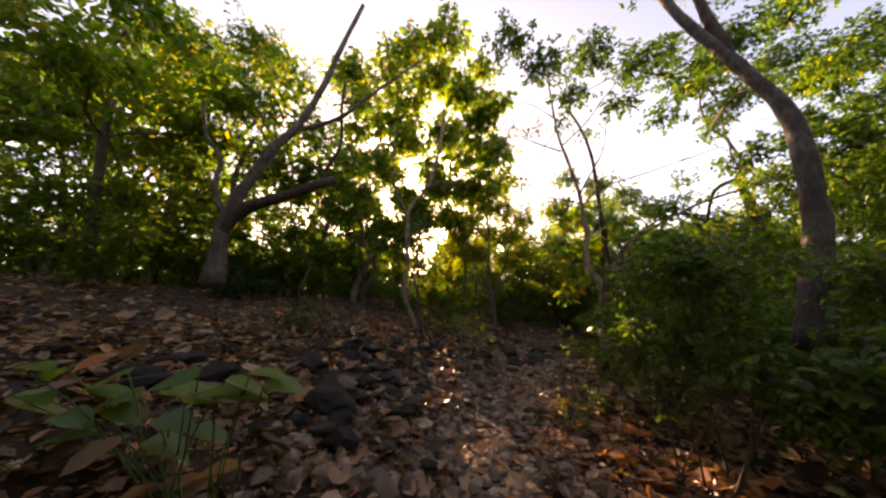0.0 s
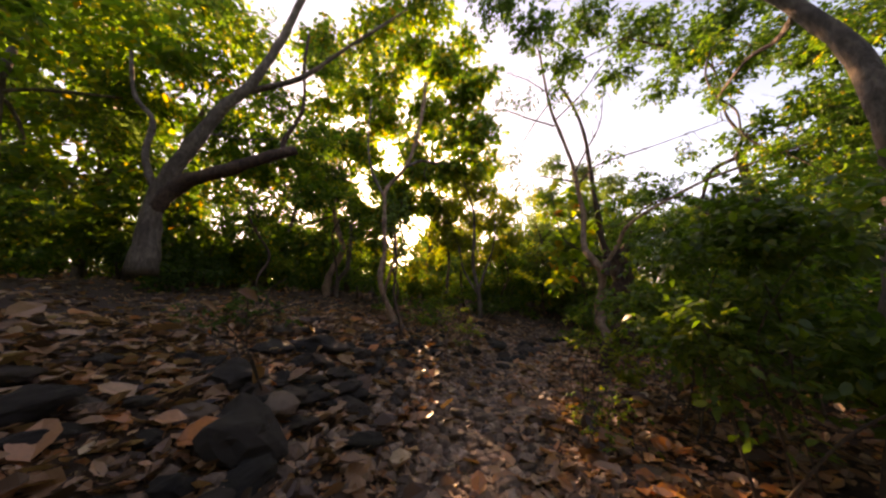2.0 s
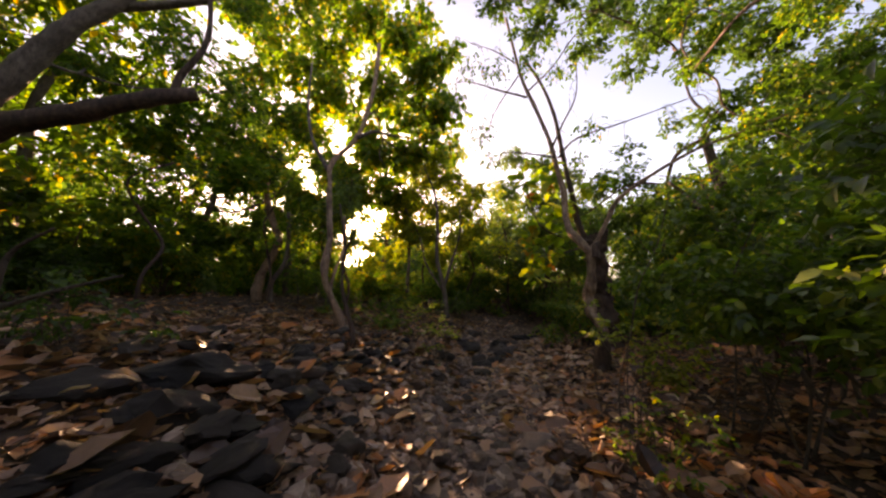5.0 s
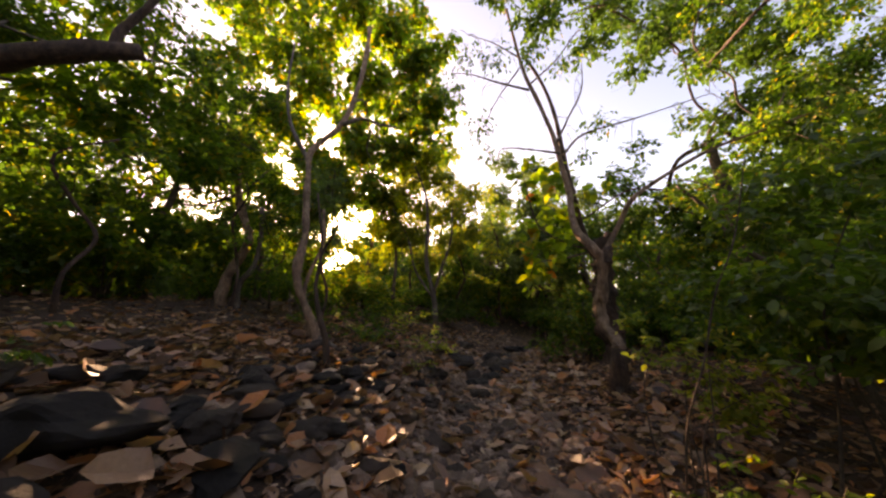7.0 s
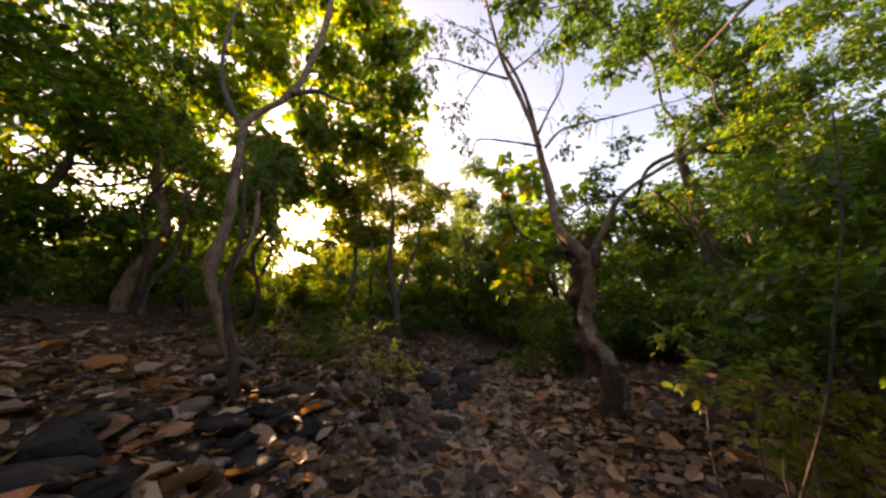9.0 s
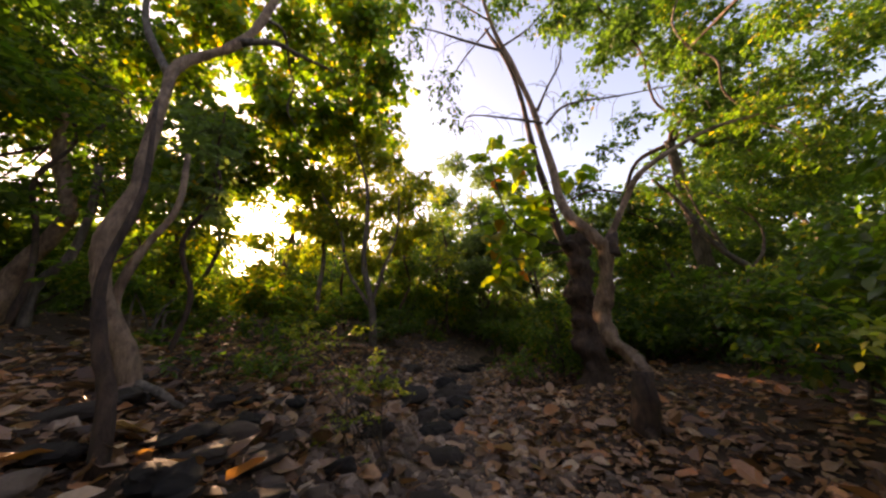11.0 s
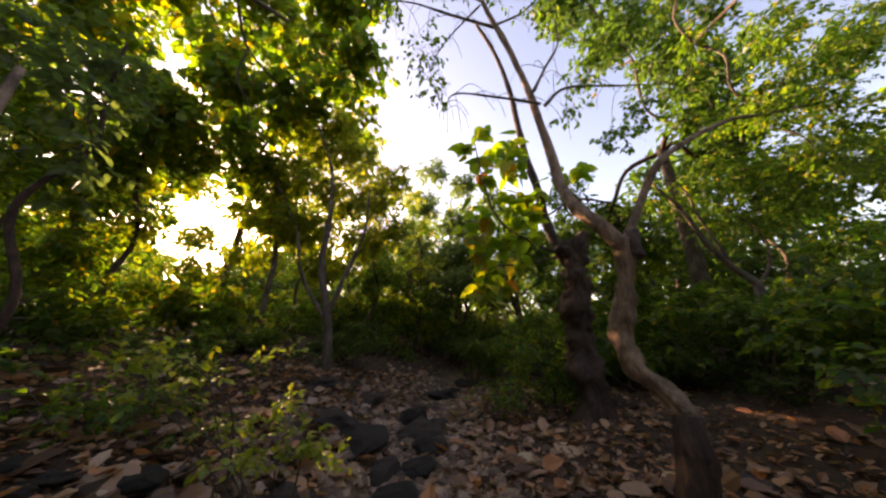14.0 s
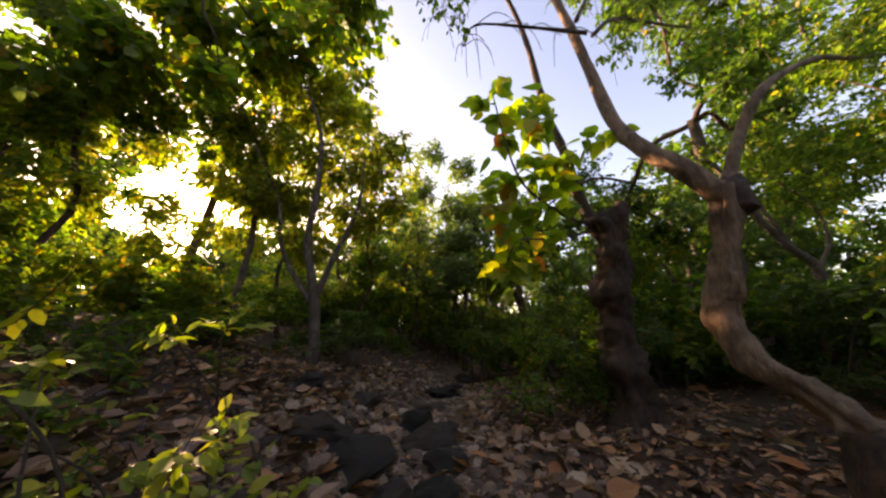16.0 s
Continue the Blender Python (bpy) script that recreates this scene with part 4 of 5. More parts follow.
# low creeping shrub right of the walker
creeper = bush((2.1, 4.85), [(2.44, 4.99, 0.95, 0.16), (2.60, 4.92, 0.80, 0.16), (2.76, 4.86, 0.94, 0.14), (2.75, 4.86, 0.66, 0.16), (2.24, 5.07, 1.07, 0.13), (2.58, 4.93, 0.56, 0.16), (2.96, 4.77, 0.84, 0.15), (2.33, 5.03, 0.75, 0.10), (2.07, 5.14, 1.27, 0.10), (2.12, 5.12, 0.96, 0.10), (2.58, 4.93, 1.09, 0.12), (2.73, 4.87, 0.50, 0.15), (2.94, 4.78, 0.63, 0.15), (2.29, 5.05, 0.92, 0.10), (2.49, 4.97, 0.64, 0.12)], 1100, 0.055, SUNNY, 42, "thin low shrub with round yellow-green leaves", 7, LEAF_NEAR, "spindly shrubs", 0.1, 0.007)
limb(creeper, "stem", [(2.05, 4.9, 0.15), (1.98, 4.75, 0.6), (2.03, 4.6, 1.0), (2.1, 4.5, 1.4), (2.35, 4.45, 1.8), (2.6, 4.4, 2.4)], 0.008, 0.004, TWIG, sides=6)

# ---- broad-leaved plant beside the start of the path ----
plant = thing("broad_leaved_plant", on_ground(-1.2, 1.65), "low plant with broad green leaves beside the path", "plant")
for k, spot in enumerate([(-1.04, 1.39, 1.22), (-0.92, 1.39, 1.21), (-0.82, 1.39, 1.24), (-0.96, 1.39, 1.15), (-0.84, 1.39, 1.17), (-1.08, 1.39, 1.14), (-0.75, 1.39, 1.20)] + [(-2.18, 1.63, 1.19), (-1.92, 1.63, 1.19), (-2.05, 1.63, 1.06), (-1.77, 1.63, 1.09), (-1.64, 1.63, 1.01), (-1.51, 1.63, 1.07), (-1.88, 1.63, 0.98), (-2.16, 1.63, 1.05), (-1.40, 1.64, 0.97), (-1.60, 1.63, 1.17), (-1.38, 1.64, 1.10), (-1.22, 1.64, 0.92), (-1.43, 1.64, 0.87), (-1.69, 1.63, 0.89)]):
    prng = random.Random(50 + k)
    root_at = Vector(on_ground(-1.2 + prng.uniform(-.2, .2), 1.65 + prng.uniform(-.12, .12)))
    tip = Vector(spot)
    limb(plant, "stalk", [root_at, root_at.lerp(tip, 0.5) + Vector((0, 0, 0.08)), tip], 0.005, 0.003, BIGLEAF, sides=5, per=3)
    v, f = leaf_mesh(np.array([tip]), np.array([((1 if k % 4 else -1) * prng.uniform(0.5, 1), prng.uniform(-.4, .3), prng.uniform(-.25, .05))]), np.array([(prng.uniform(-.2, .2), prng.uniform(-.4, 0), 1.0)]), np.array([prng.uniform(0.16, 0.23)]), LEAF_BROAD)
    mesh_part("leaf", v, f, BIGLEAF, plant)

# ---- bare sapling on the bank ----
sap = thing("sapling", on_ground(-1.15, 3.45), "thin leafless sapling with forked twigs", "sapling")
for g in ([(-1.39, 3.81, 0.63), (-1.56, 3.84, 0.84), (-1.73, 3.87, 1.07), (-1.70, 3.87, 1.18), (-1.57, 3.84, 1.32), (-1.49, 3.83, 1.46)], [(-1.73, 3.87, 1.07), (-1.96, 3.91, 1.15), (-2.17, 3.95, 1.23)], [(-1.53, 3.84, 1.35), (-1.31, 3.80, 1.42), (-1.03, 3.75, 1.48)], [(-1.48, 3.83, 1.44), (-1.46, 3.83, 1.59), (-1.32, 3.80, 1.68)]):
    limb(sap, "stem", g, 0.012, 0.005, TWIG, sides=6)

# ---- thin saplings behind ----
for k, (x, y, h, r) in enumerate(((-1.0, 9.6, 3.5, .035), (-2.6, 11.9, 2.6, .03), (3.6, 14.2, 4.5, .05), (6.0, 15.5, 5, .06), (10.2, 14.5, 5.5, .12), (10.3, 16.5, 5, .08), (8.2, 16.2, 5, .06), (-3.4, 11.6, 4, .05), (-4.4, 8.6, 3, .04), (1.7, 14.2, 4.0, .05), (-1.6, 13.4, 5, .06), (7.4, 14.4, 3.6, .04))):
    srng = random.Random(70 + k)
    s = thing("sapling", on_ground(x, y), "thin dark sapling stem with sparse leaves among the undergrowth", "sapling", "saplings")
    b = Vector(on_ground(x, y))
    pts = [b]
    for i in range(1, 6):
        pts.append(b + Vector((srng.uniform(-.16, .16) * i ** .5, srng.uniform(-.16, .16) * i ** .5, h * i / 5)))
    limb(s, "trunk", pts, r, r * 0.4, DARK_BARK, sides=7)
    cl = [(pts[j].x + srng.uniform(-.5, .5), pts[j].y + srng.uniform(-.5, .5), pts[j].z + srng.uniform(-.2, .3), 0.55) for j in (3, 4, 4, 5, 5)]
    branch_to(s, pts[3], cl, r * 0.4, DARK_BARK, 80 + k)
    crown(s, cl, 900, 0.11, GREY if k % 3 == 0 else GREEN, 90 + k)

# ---- the wood around: four kinds of tree, set again and again ----
def wood_tree(seed, h, mat, leaf, n):
    rng = random.Random(seed)
    t = thing("tree", (0, 0, 0), "woodland tree with green crown in the forest around", "tree", "trees of the surrounding wood")
    pts = [Vector((rng.uniform(-.1, .1) * i, rng.uniform(-.1, .1) * i, h * 0.62 * i / 4 - 0.15)) for i in range(5)]
    limb(t, "trunk", pts, 0.15, 0.06, BARK, sides=8, per=3)
    cl = []
    for _ in range(15):
        a, q = rng.uniform(0, 6.28), rng.random() ** .5
        z = rng.uniform(0.14, 1.0)
        w = h * 0.34 * math.sin(math.pi * (0.15 + 0.8 * z)) * q
        cl.append((w * math.cos(a), w * math.sin(a), h * z, h * rng.uniform(0.10, 0.16)))
    branch_to(t, pts[3], cl, 0.045, BARK, seed, every=2, sides=4, per=2)
    crown(t, cl, n, leaf, mat, seed, LEAF_FAR, droop=0.45, twigs=False)
    return t


protos = [wood_tree(101, 7.5, GREEN, 0.215, 4700), wood_tree(102, 8.5, YELLOW, 0.215, 4700), wood_tree(103, 9.0, DEEP, 0.215, 4700), wood_tree(104, 7.0, GREY, 0.205, 4700)]
far_protos = [wood_tree(105, 7.5, GREEN, 0.39, 1700), wood_tree(106, 8.5, YELLOW, 0.39, 1700), wood_tree(107, 9.0, DEEP, 0.39, 1700), wood_tree(108, 7.0, GREY, 0.37, 1700)]
wrng = random.Random(9)
spots = []


def wood(n, r0, r1, a0, a1, low, high, gap):
    made = 0
    for _ in range(4000):
        if made >= n:
            break
        a, r = radians(wrng.uniform(a0, a1)), wrng.uniform(r0, r1)
        x, y = 1.5 + r * math.sin(a), 6.0 + r * math.cos(a)
        if any((x - p) ** 2 + (y - q) ** 2 < gap * gap for p, q in spots):
            continue
        spots.append((x, y))
        s0, s1 = low, high
        toward_sun = abs(math.degrees(a) + 9.5) < 30
        if toward_sun:
            tall = (1.35 + (wrng.uniform(0.24, 0.52) if r < 20 else 0.3) * r - ground_z(x, y)) / 8.5
            if -2.4 < x + 0.17 * (y - 14) < 1.0:
                tall *= 0.85
            if -1.3 < x + 0.17 * (y - 14) < 1.5:
                tall *= 0.5
            s0, s1 = 0.9 * tall, 1.0 * tall
        m = pose(x, y, ground_z(x, y), 0, 0, wrng.uniform(0, 360)) @ Matrix.Diagonal((*[wrng.uniform(s0, s1)] * 3, 1))
        k = wrng.randrange(4)
        made += 1
        if math.degrees(a) < -35 and r > 13 and y > 4 and int(abs(x * 97)) % 5 < 3:
            continue
        copy_thing((protos if r < 17 and y > 4 else far_protos)[k], m)


# Trees with negative y are added unseen behind the camera to block skylight.
for x, y, s, k in ((-5.6, 12.2, 0.95, 0), (-8.2, 10.2, 1.2, 1), (-3.6, 13.9, 0.85, 1), (-7.0, 13.8, 1.3, 0), (-9.8, 7.4, 1.2, 0), (-10.2, 4.2, 1.1, 1), (-11.5, 11.0, 1.3, 1), (-8.6, 2.0, 1.0, 0), (-5.4, -1.6, 1.1, 2), (-3.0, -4.6, 1.2, 0), (0.6, -5.2, 1.2, 2), (3.8, -3.8, 1.1, 0), (6.6, -2.0, 1.2, 2), (-7.6, -4.4, 1.2, 0), (-1.0, -8.0, 1.3, 2), (4.4, -8.0, 1.3, 0), (9.0, -5.5, 1.3, 2)):
    spots.append((x, y))
    copy_thing(protos[k], pose(x, y, ground_z(x, y), 0, 0, 67 * k + 31 * x) @ Matrix.Diagonal((s, s, s, 1)))
wood(30, 10.5, 16.0, -75, 75, 0.55, 0.85, 1.7)
wood(46, 16.0, 28.0, -90, 90, 0.8, 1.2, 2.3)
for x, y, s, k in ((-1.9, 21.6, 0.46, 1), (-0.3, 22.6, 0.46, 0)):
    copy_thing(protos[k], pose(x, y, ground_z(x, y), 0, 0, 50 * k) @ Matrix.Diagonal((s, s, s, 1)))
wood(24, 18.0, 40.0, -42, 20, 0.8, 1.2, 2.0)
wood(26, 28.0, 60.0, -95, 95, 1.0, 1.5, 4.0)
wood(16, 9.0, 26.0, 100, 260, 0.8, 1.2, 3.0)
thickets = []
for k in range(3):
    bush_mat = (GREEN, DEEP, YELLOW)[k]
    th = thing("bush", (0, 0, 0), "leafy undergrowth bush filling the forest edge", "bush", "undergrowth of the wood")
    trng = random.Random(300 + k)
    cl = [(trng.uniform(-1.3, 1.3), trng.uniform(-1.0, 1.0), trng.uniform(0.25, 1.9), trng.uniform(0.4, 0.6)) for _ in range(12)]
    for c in cl[:5]:
        limb(th, "stem", [(0, 0, -0.1), (c[0] * 0.3, c[1] * 0.3, c[2] * 0.5), c[:3]], 0.03, 0.01, TWIG, sides=5, per=3)
    crown(th, cl, 1900, 0.165, bush_mat, 310 + k, name="foliage", twigs=False, shape=LEAF_FAR)
    thickets.append(th)
brush_spots = []
for _ in range(3000):
    if len(brush_spots) >= 95:
        break
    a, rr = radians(wrng.uniform(-80, 80)), 7.5 + 16 * wrng.random() ** 1.4
    x, y = 1.5 + rr * math.sin(a), 5.0 + rr * math.cos(a)
    if abs(float(pathx(y)) - x) < 1.5 or any((x - p) ** 2 + (y - q) ** 2 < 1.9 for p, q in brush_spots) or (y < 9.5 and x < 2) or (-5.5 < x < 0.5 and y < 12.8):
        continue
    brush_spots.append((x, y))
    low_here = 0.62 if -2.4 < x + 0.17 * (y - 14) < 2.2 else 1.0
    copy_thing(thickets[wrng.randrange(3)], pose(x, y, ground_z(x, y), 0, 0, wrng.uniform(0, 360)) @ Matrix.Diagonal((1, 1, low_here, 1)) @ Matrix.Diagonal((*[wrng.uniform(0.6, 1.1)] * 3, 1)))
brush = []
for k in range(2):
    th = thing("bush", (0, 0, 0), "low leafy brush closing the view between far trees", "bush", "far brush")
    trng = random.Random(330 + k)
    cl = [(trng.uniform(-2.2, 2.2), trng.uniform(-0.8, 0.8), trng.uniform(0.2, 1.9), trng.uniform(0.5, 0.8)) for _ in range(14)]
    for c in cl[:3]:
        limb(th, "stem", [(c[0] * 0.4, 0, -0.2), (c[0] * 0.6, c[1] * 0.4, c[2] * 0.5), c[:3]], 0.03, 0.01, TWIG, sides=4, per=2)
    crown(th, cl, 900, 0.24, (GREEN, DEEP)[k], 340 + k, name="foliage", twigs=False, shape=LEAF_FAR)
    brush.append(th)
for k in range(64):
    a = -1.45 + 2.9 * k / 63
    rr = wrng.uniform(17, 24)
    x, y = 1.5 + rr * math.sin(a), 5.0 + rr * math.cos(a)
    copy_thing(brush[k % 2], pose(x, y, ground_z(x, y), 0, 0, -math.degrees(a) + wrng.uniform(-15, 15)) @ Matrix.Diagonal((*[wrng.uniform(0.9, 1.3)] * 3, 1)))
for k, p in enumerate(brush):
    p.location = on_ground(18 + 3 * k, 14, 0)
for k, p in enumerate(thickets):
    p.location = on_ground(12 + 2.5 * k, 19 - 2 * k, 0)
for k, p in enumerate(protos + far_protos):
    p.location = on_ground(16 + 5 * (k % 4), 24 + 8 * (k // 4) - 4 * (k % 4), 0)

# ---- stones ----
def stone_mesh(seed, flat, mat, fine=2):
    rng = random.Random(seed)
    bm = bmesh.new()
    bmesh.ops.create_icosphere(bm, subdivisions=fine, radius=1.0)
    off = Vector((seed * 3.7, seed * 1.3, 0.5))
    cuts = [Vector((rng.uniform(-1, 1), rng.uniform(-1, 1), rng.uniform(-.4, 1))).normalized() for _ in range(6)]
    for v in bm.verts:
        for c in cuts:
            over = v.co.dot(c) - 0.62
            if over > 0:
                v.co -= c * over * 0.9
        v.co *= 1 + 0.26 * noise.noise(v.co * 1.6 + off) + 0.12 * noise.noise(v.co * 4.0 + off) + 0.07 * noise.noise(v.co * 9.0 + off)
        v.co.z *= flat
    me = bpy.data.meshes.new("stone")
    bm.to_mesh(me)
    bm.free()
    me.polygons.foreach_set("use_smooth", [False] * len(me.polygons))
    me.materials.append(mat)
    return me


stones = [stone_mesh(i, 0.38 + 0.09 * (i % 5), STONE) for i in range(10)]
boulders = [stone_mesh(20 + i, 0.42 + 0.05 * (i % 5), DARK_STONE, 3) for i in range(10)]


def set_stone(x, y, sx, sy, sz, turn, k, label, sink=0.3, group="stones on the path", kinds=stones):
    ob = new("stone", kinds[k % 10])
    ob.matrix_basis = pose(x, y, ground_z(x, y) + sz * (0.45 - sink), wrng.uniform(-10, 10), wrng.uniform(-10, 10), turn) @ Matrix.Diagonal((sx, sy, sz, 1))
    return tagged(ob, label, "stone", group)


for x, y, s, k in ((-1.42, 5.05, .36, 0), (-1.8, 4.6, .24, 1), (-0.95, 5.4, .2, 2), (-1.1, 3.05, .32, 3), (-1.55, 3.6, .24, 4), (-0.6, 4.0, .15, 5), (-0.7, 5.0, .2, 6), (-0.35, 5.7, .17, 7), (-1.25, 4.5, .2, 8), (-0.3, 4.7, .13, 9), (-0.2, 6.3, .16, 1), (-1.0, 6.2, .2, 3), (0.2, 6.9, .15, 4), (0.75, 7.1, .17, 2)):
    set_stone(x, y, s * 1.2, s * 0.85, s * 0.95, k * 47, k, "large dark boulder half sunk in the leafy bank", 0.2, "dark boulders on the bank", boulders)
rock_rng = random.Random(83)
for k in range(100):
    y = rock_rng.uniform(2.2, 8.5)
    x = float(pathx(y)) - rock_rng.triangular(0.4, 3.4, 1.3)
    s = rock_rng.uniform(0.06, 0.16)
    set_stone(x, y, s * rock_rng.uniform(1.0, 1.5), s * 0.9, s * rock_rng.uniform(0.7, 1.0), rock_rng.uniform(0, 360), k, "small dark rock among leaves on the bank", 0.02, "small dark rocks on the bank", boulders)
for x, y, s, k in ((3.55, 10.5, .24, 7), (3.1, 10.25, .32, 8), (3.4, 11.0, .3, 9), (2.0, 9.6, .34, 1), (1.75, 9.9, .24, 0), (2.15, 9.25, .22, 9), (2.6, 11.0, .22, 4), (1.8, 11.1, .2, 2), (2.6, 9.2, .2, 6), (6.6, 13.6, .3, 3), (5.6, 13.0, .2, 5), (4.1, 11.6, .2, 7), (3.0, 9.6, .2, 3), (1.75, 7.9, .17, 2), (1.35, 7.3, .16, 5), (1.15, 8.3, .2, 4), (2.1, 8.7, .2, 6), (4.9, 12.3, .3, 0)):
    set_stone(x, y, s * 1.35, s * 1.1, s * 1.05, k * 61, k, "dark rounded rock on the stony path", 0.2, "dark rocks on the path", boulders)
for i in range(165):
    y = wrng.uniform(1.2, 13.0) if i % 3 else wrng.uniform(3.0, 8.0)
    off = wrng.gauss(0, 0.75) - 0.35
    s = wrng.uniform(0.045, 0.14) * (1.4 if wrng.random() < 0.15 else 1)
    set_stone(float(pathx(y)) + off, y, s * wrng.uniform(1, 1.6), s, s * wrng.uniform(0.6, 1.0), wrng.uniform(0, 360), i, "flat grey-brown stone among dry leaves")

# gravel and pebbles, past counting
def scatter(n, spread, y0, y1, seed, centre=0.0):
    rng = np.random.default_rng(seed)
    y = y0 + (y1 - y0) * rng.random(n) ** 1.25
    x = pathx(y) + centre + rng.normal(size=n) * spread
    return rng, x, y


rng, gx, gy = scatter(5200, 0.5, -0.5, 14.0, 61)
pv, pf = [], []
for i, (x, y) in enumerate(zip(gx, gy)):
    s = 0.008 + 0.03 * rng.random() ** 2
    z = ground_z(x, y)
    a0 = rng.random() * 6.28
    for k in range(5):
        a, q = a0 + 1.2566 * k, s * (0.8 + 0.6 * rng.random())
        pv.append((x + q * math.cos(a), y + q * math.sin(a), z - 0.004))
    for k in range(4):
        a, q = a0 + 0.5 + 1.5708 * k, s * (0.45 + 0.3 * rng.random())
        pv.append((x + q * math.cos(a), y + q * math.sin(a), z + s * (0.35 + 0.45 * rng.random())))
    o = i * 9
    pf += [(o + 5, o + 6, o + 7, o + 8), (o, o + 1, o + 5), (o + 1, o + 6, o + 5), (o + 1, o + 2, o + 6), (o + 2, o + 3, o + 7), (o + 2, o + 7, o + 6), (o + 3, o + 8, o + 7), (o + 3, o + 4, o + 8), (o + 4, o + 5, o + 8), (o + 4, o, o + 5)]
for i in range(4200):
    y = wrng.uniform(0.8, 14.0)
    x, s = float(pathx(y)) + wrng.gauss(-0.1, 0.75), wrng.uniform(0.025, 0.09)
    z, a0, o = ground_z(x, y), wrng.uniform(0, 6.28), len(pv)
    for k in range(5):
        a, q = a0 + 1.2566 * k, s * wrng.uniform(0.8, 1.4)
        pv.append((x + q * math.cos(a), y + q * math.sin(a), z - 0.01))
    for k in range(4):
        a, q = a0 + 0.5 + 1.5708 * k, s * wrng.uniform(0.5, 0.85)
        pv.append((x + q * math.cos(a), y + q * math.sin(a), z + s * wrng.uniform(0.35, 0.7)))
    pf += [(o + 5, o + 6, o + 7, o + 8), (o, o + 1, o + 5), (o + 1, o + 6, o + 5), (o + 1, o + 2, o + 6), (o + 2, o + 3, o + 7), (o + 2, o + 7, o + 6), (o + 3, o + 8, o + 7), (o + 3, o + 4, o + 8), (o + 4, o + 5, o + 8), (o + 4, o, o + 5)]
me = bpy.data.meshes.new("gravel")
me.from_pydata(pv, [], pf)
me.materials.append(GRAVEL)
tagged(new("gravel", me), "loose brown gravel and pebbles on the trodden path", "gravel", kind="stuff")


# ---- fallen leaves ----
def litter(name, n, spread, y0, y1, seed, lo, hi, label, keep_off=0.0, lift=0.012, shape=LEAF_CURLED, centre=-0.3):
    rng, x, y = scatter(n, spread, y0, y1, seed, centre)
    if keep_off:
        d = np.abs(pathx(y) - x)
        ok = rng.random(n) < np.clip(d / keep_off, 0.12, 1)
        x, y = x[ok], y[ok]
    z = np.array([ground_z(a, b) for a, b in zip(x, y)]) + lift * (0.3 + rng.random(len(x)))
    turn = rng.random(len(x)) * 6.283
    ways = np.stack([np.cos(turn), np.sin(turn), rng.normal(size=len(x)) * 0.3], 1)
    ups = np.stack([rng.normal(size=len(x)) * 0.5, rng.normal(size=len(x)) * 0.5, np.ones(len(x))], 1)
    v, f = leaf_mesh(np.stack([x, y, z], 1), ways, ups, lo + (hi - lo) * rng.random(len(x)) ** 1.6, shape)
    m = bpy.data.meshes.new(name)
    m.from_pydata(v.tolist(), [], f)
    m.materials.append(DRY)
    return tagged(new(name, m), label, "leaf litter", kind="stuff")


litter("leaf_litter", 20000, 1.9, -0.5, 13.0, 62, 0.035, 0.12, "brown curled leaf litter covering the forest floor", 1.1, shape=LEAF_CURLED)
litter("leaf_litter", 14000, 4.5, 0.0, 15.0, 63, 0.06, 0.17, "brown leaf litter spread over bank and thicket floor", 0.9, shape=LEAF_MID)
litter("leaf_litter", 6000, 9.0, 3.0, 24.0, 64, 0.1, 0.24, "brown leaf litter farther into the wood", shape=LEAF_MID)

litter("leaf_litter", 8000, 1.5, 2.0, 12.0, 66, 0.04, 0.15, "brown and tan leaf litter thick on the bank", shape=LEAF_CURLED, centre=-2.6)
litter("leaf_litter", 1100, 1.9, 1.5, 11.0, 67, 0.15, 0.28, "large curled brown leaves lying over the smaller litter", 0.8, lift=0.04, shape=LEAF_BROAD_DRY, centre=-0.2)
litter("leaf_litter", 4200, 1.4, 1.5, 8.5, 68, 0.05, 0.16, "reddish-brown leaf litter under the bushes", 1.1, shape=LEAF_CURLED, centre=2.4)
litter("leaf_debris", 16000, 1.3, 0.3, 9.0, 65, 0.015, 0.05, "small broken bits of dry leaf on the forest floor", 0.8, 0.02, LEAF_MID)

def curled_leaf(seed):
    """A dry leaf with a wavy, partly torn edge: guide rows across the midrib."""
    drng = random.Random(seed)
    rows, verts, faces = 7, [], []
    bend, cup, wide = drng.uniform(-0.35, 0.45), drng.uniform(0.05, 0.5), drng.uniform(0.30, 0.46)
    for i in range(rows + 1):
        u = i / rows
        w = wide * math.sin(math.pi * min(1, 0.06 + 0.94 * u)) ** 0.7 * (1.1 - 0.35 * u)
        for k in range(5):
            s = (k - 2) / 2
            edge = 1 + (drng.uniform(-0.22, 0.12) if k in (0, 4) else 0)
            z = bend * (u - 0.5) ** 2 + cup * w * s * s + 0.03 * drng.uniform(-1, 1) * abs(s)
            verts.append((u - 0.5 + 0.04 * drng.uniform(-1, 1) * abs(s), w * s * edge, z))
    for i in range(rows):
        for k in range(4):
            a = i * 5 + k
            faces.append((a, a + 1, a + 6, a + 5))
    m = bpy.data.meshes.new("dry_leaf")
    m.from_pydata(verts, [], faces)
    m.polygons.foreach_set("use_smooth", [True] * len(m.polygons))
    m.materials.append(DRY_ONE)
    return m


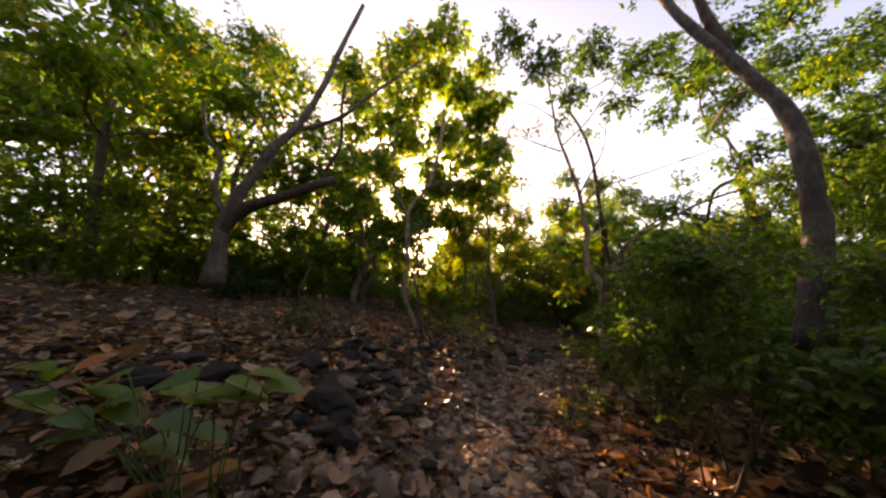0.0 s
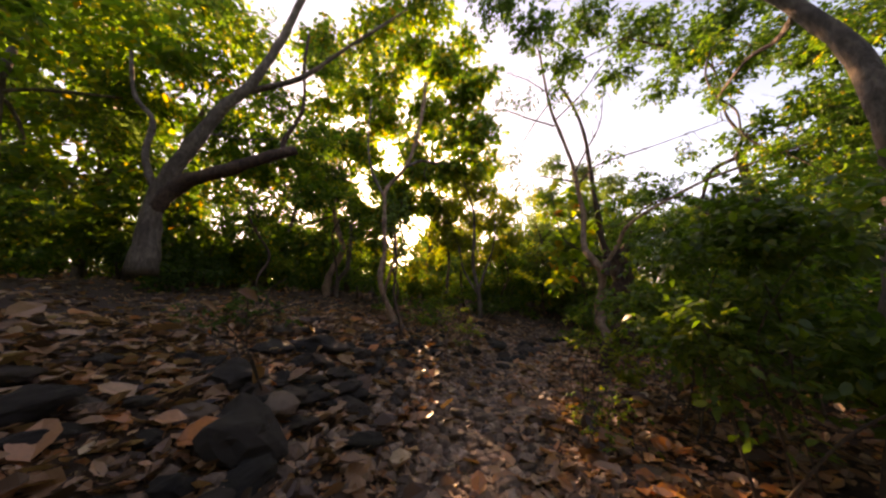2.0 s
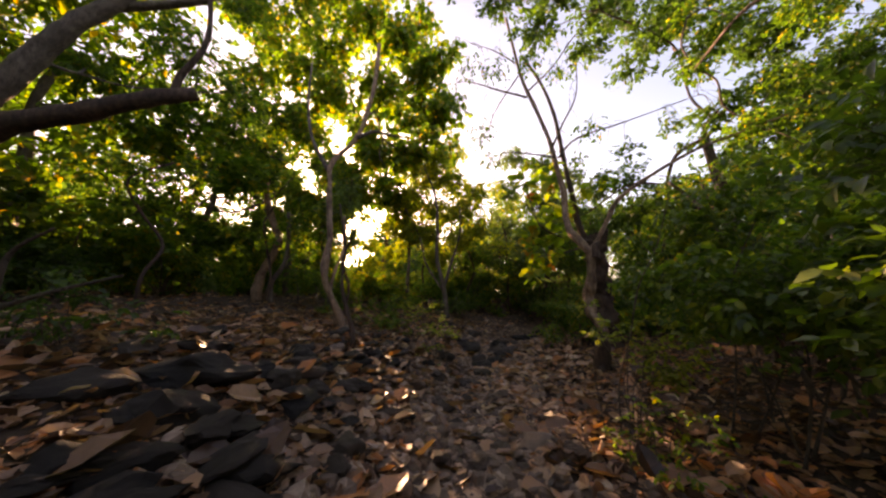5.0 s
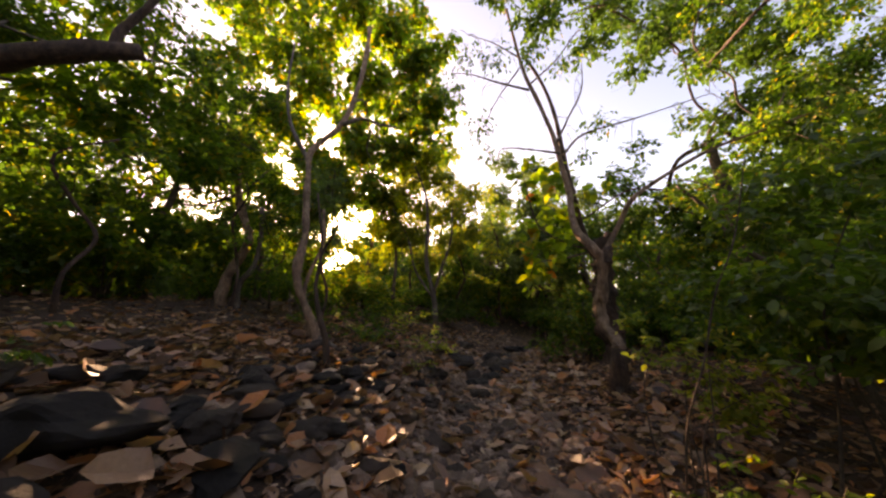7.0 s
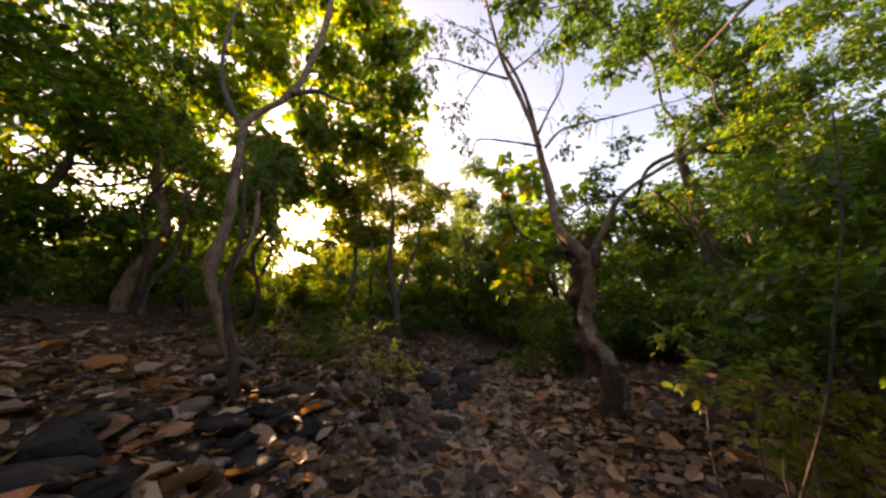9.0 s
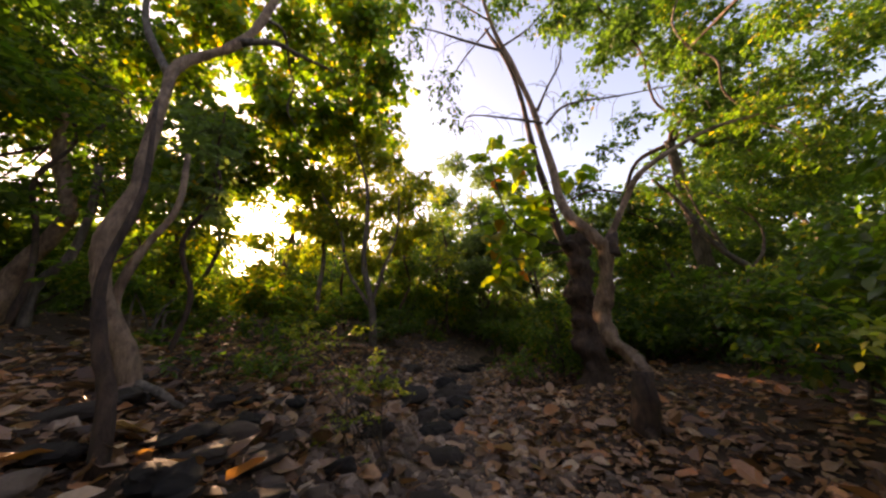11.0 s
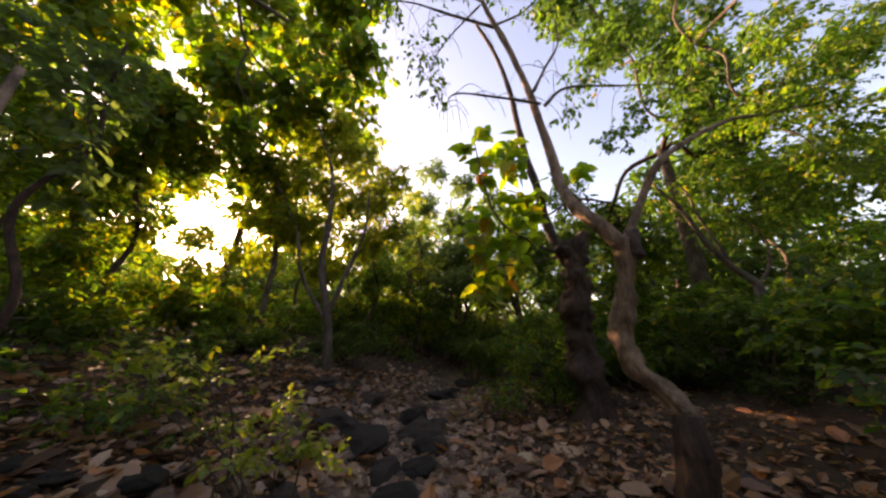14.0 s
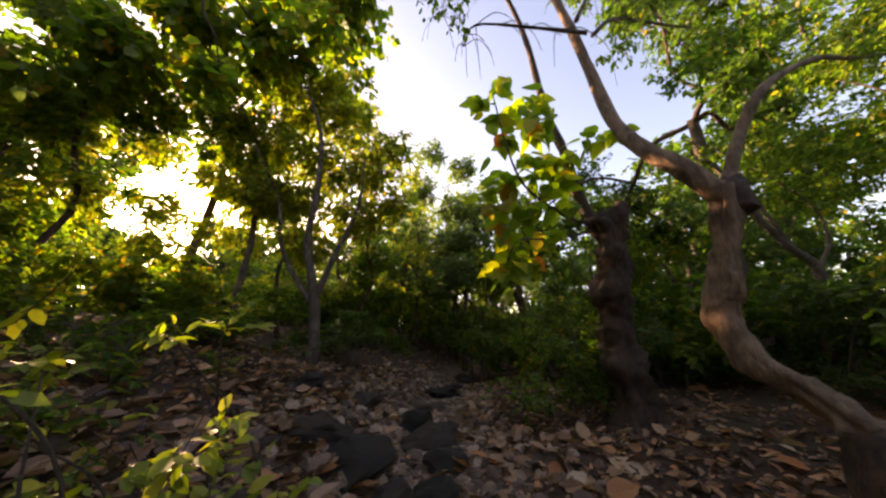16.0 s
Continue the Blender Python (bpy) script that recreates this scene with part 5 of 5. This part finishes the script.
dry = [curled_leaf(200 + k) for k in range(10)]
for i in range(290):
    y = wrng.uniform(1.0, 9.5)
    x = float(pathx(y)) + wrng.gauss(0.0, 1.2)
    s = wrng.uniform(0.15, 0.31)
    ob = new("dry_leaf", dry[i % 10])
    ob.matrix_basis = pose(x, y, ground_z(x, y) + 0.02, wrng.uniform(-22, 22), wrng.uniform(-22, 22), wrng.uniform(0, 360)) @ Matrix.Diagonal((s, s, s, 1))
    tagged(ob, "large dry brown fallen leaf, curled, lying on the ground", "leaf", "large fallen leaves")

def one_leaf(at, tilt, size, label, k, name="dry_leaf", mat=None):
    m = dry[k % 10]
    if mat:
        m = m.copy()
        m.materials[0] = mat
    ob = new(name, m)
    ob.matrix_basis = pose(*at, *tilt) @ Matrix.Diagonal((size, size, size, 1))
    return tagged(ob, label, "leaf", "large fallen leaves")


RUSSET = leaf_material("russet_leaf", [(0.0, (0.17, 0.07, 0.035)), (1.0, (0.24, 0.11, 0.06))], 0.9, 0.5, 0.35, True)
ORANGE = leaf_material("orange_leaf", [(0.0, (0.50, 0.14, 0.04)), (1.0, (0.58, 0.22, 0.07))], 0.8, 0.5, 0.3, True)
for k, (x, y, s, turn) in enumerate(((-1.55, 7.45, 0.32, 20), (1.85, 3.75, 0.2, 110), (2.35, 4.0, 0.22, 45), (1.6, 3.3, 0.17, 230), (-0.9, 5.9, 0.2, 60), (2.0, 3.0, 0.18, 300))):
    one_leaf((x, y, ground_z(x, y) + 0.05), (25, -10, turn), s, "large orange fallen leaf standing out on the brown litter", k, mat=ORANGE)
for k, (x, y, s, turn) in enumerate(((-0.75, 3.75, 0.22, 10), (0.35, 5.15, 0.2, 160), (1.6, 5.4, 0.2, 20), (1.3, 4.95, 0.22, 200), (-0.35, 5.2, 0.22, 70), (0.1, 5.0, 0.2, 100), (0.9, 5.2, 0.19, 320))):
    one_leaf((x, y, ground_z(x, y) + 0.04), (14, 6, turn), s, "large pale tan fallen leaf lying on the stones", k + 3)
for k, (x, y, z) in enumerate(((-1.14, 2.98, 1.5), (-1.3, 2.9, 1.42), (-1.2, 3.3, 0.95))):
    hung = one_leaf((0, 0, 0), (0, 0, 0), 1.0, "", k + 5, "hanging_leaf", RUSSET)
    hung.parent = sap
    hung.matrix_basis = pose(*(Vector((x, y, z)) - sap.location), 40, 30 + 15 * k, 70 * k) @ Matrix.Diagonal((0.15, 0.11, 0.22, 1))
    for key in ("category", "group"):
        del hung[key]
    limb(sap, "twig", [(-1.15, 3.3, 0.85), (-1.2, 3.15, 1.15), (x, y, z)], 0.006, 0.003, TWIG, sides=5)
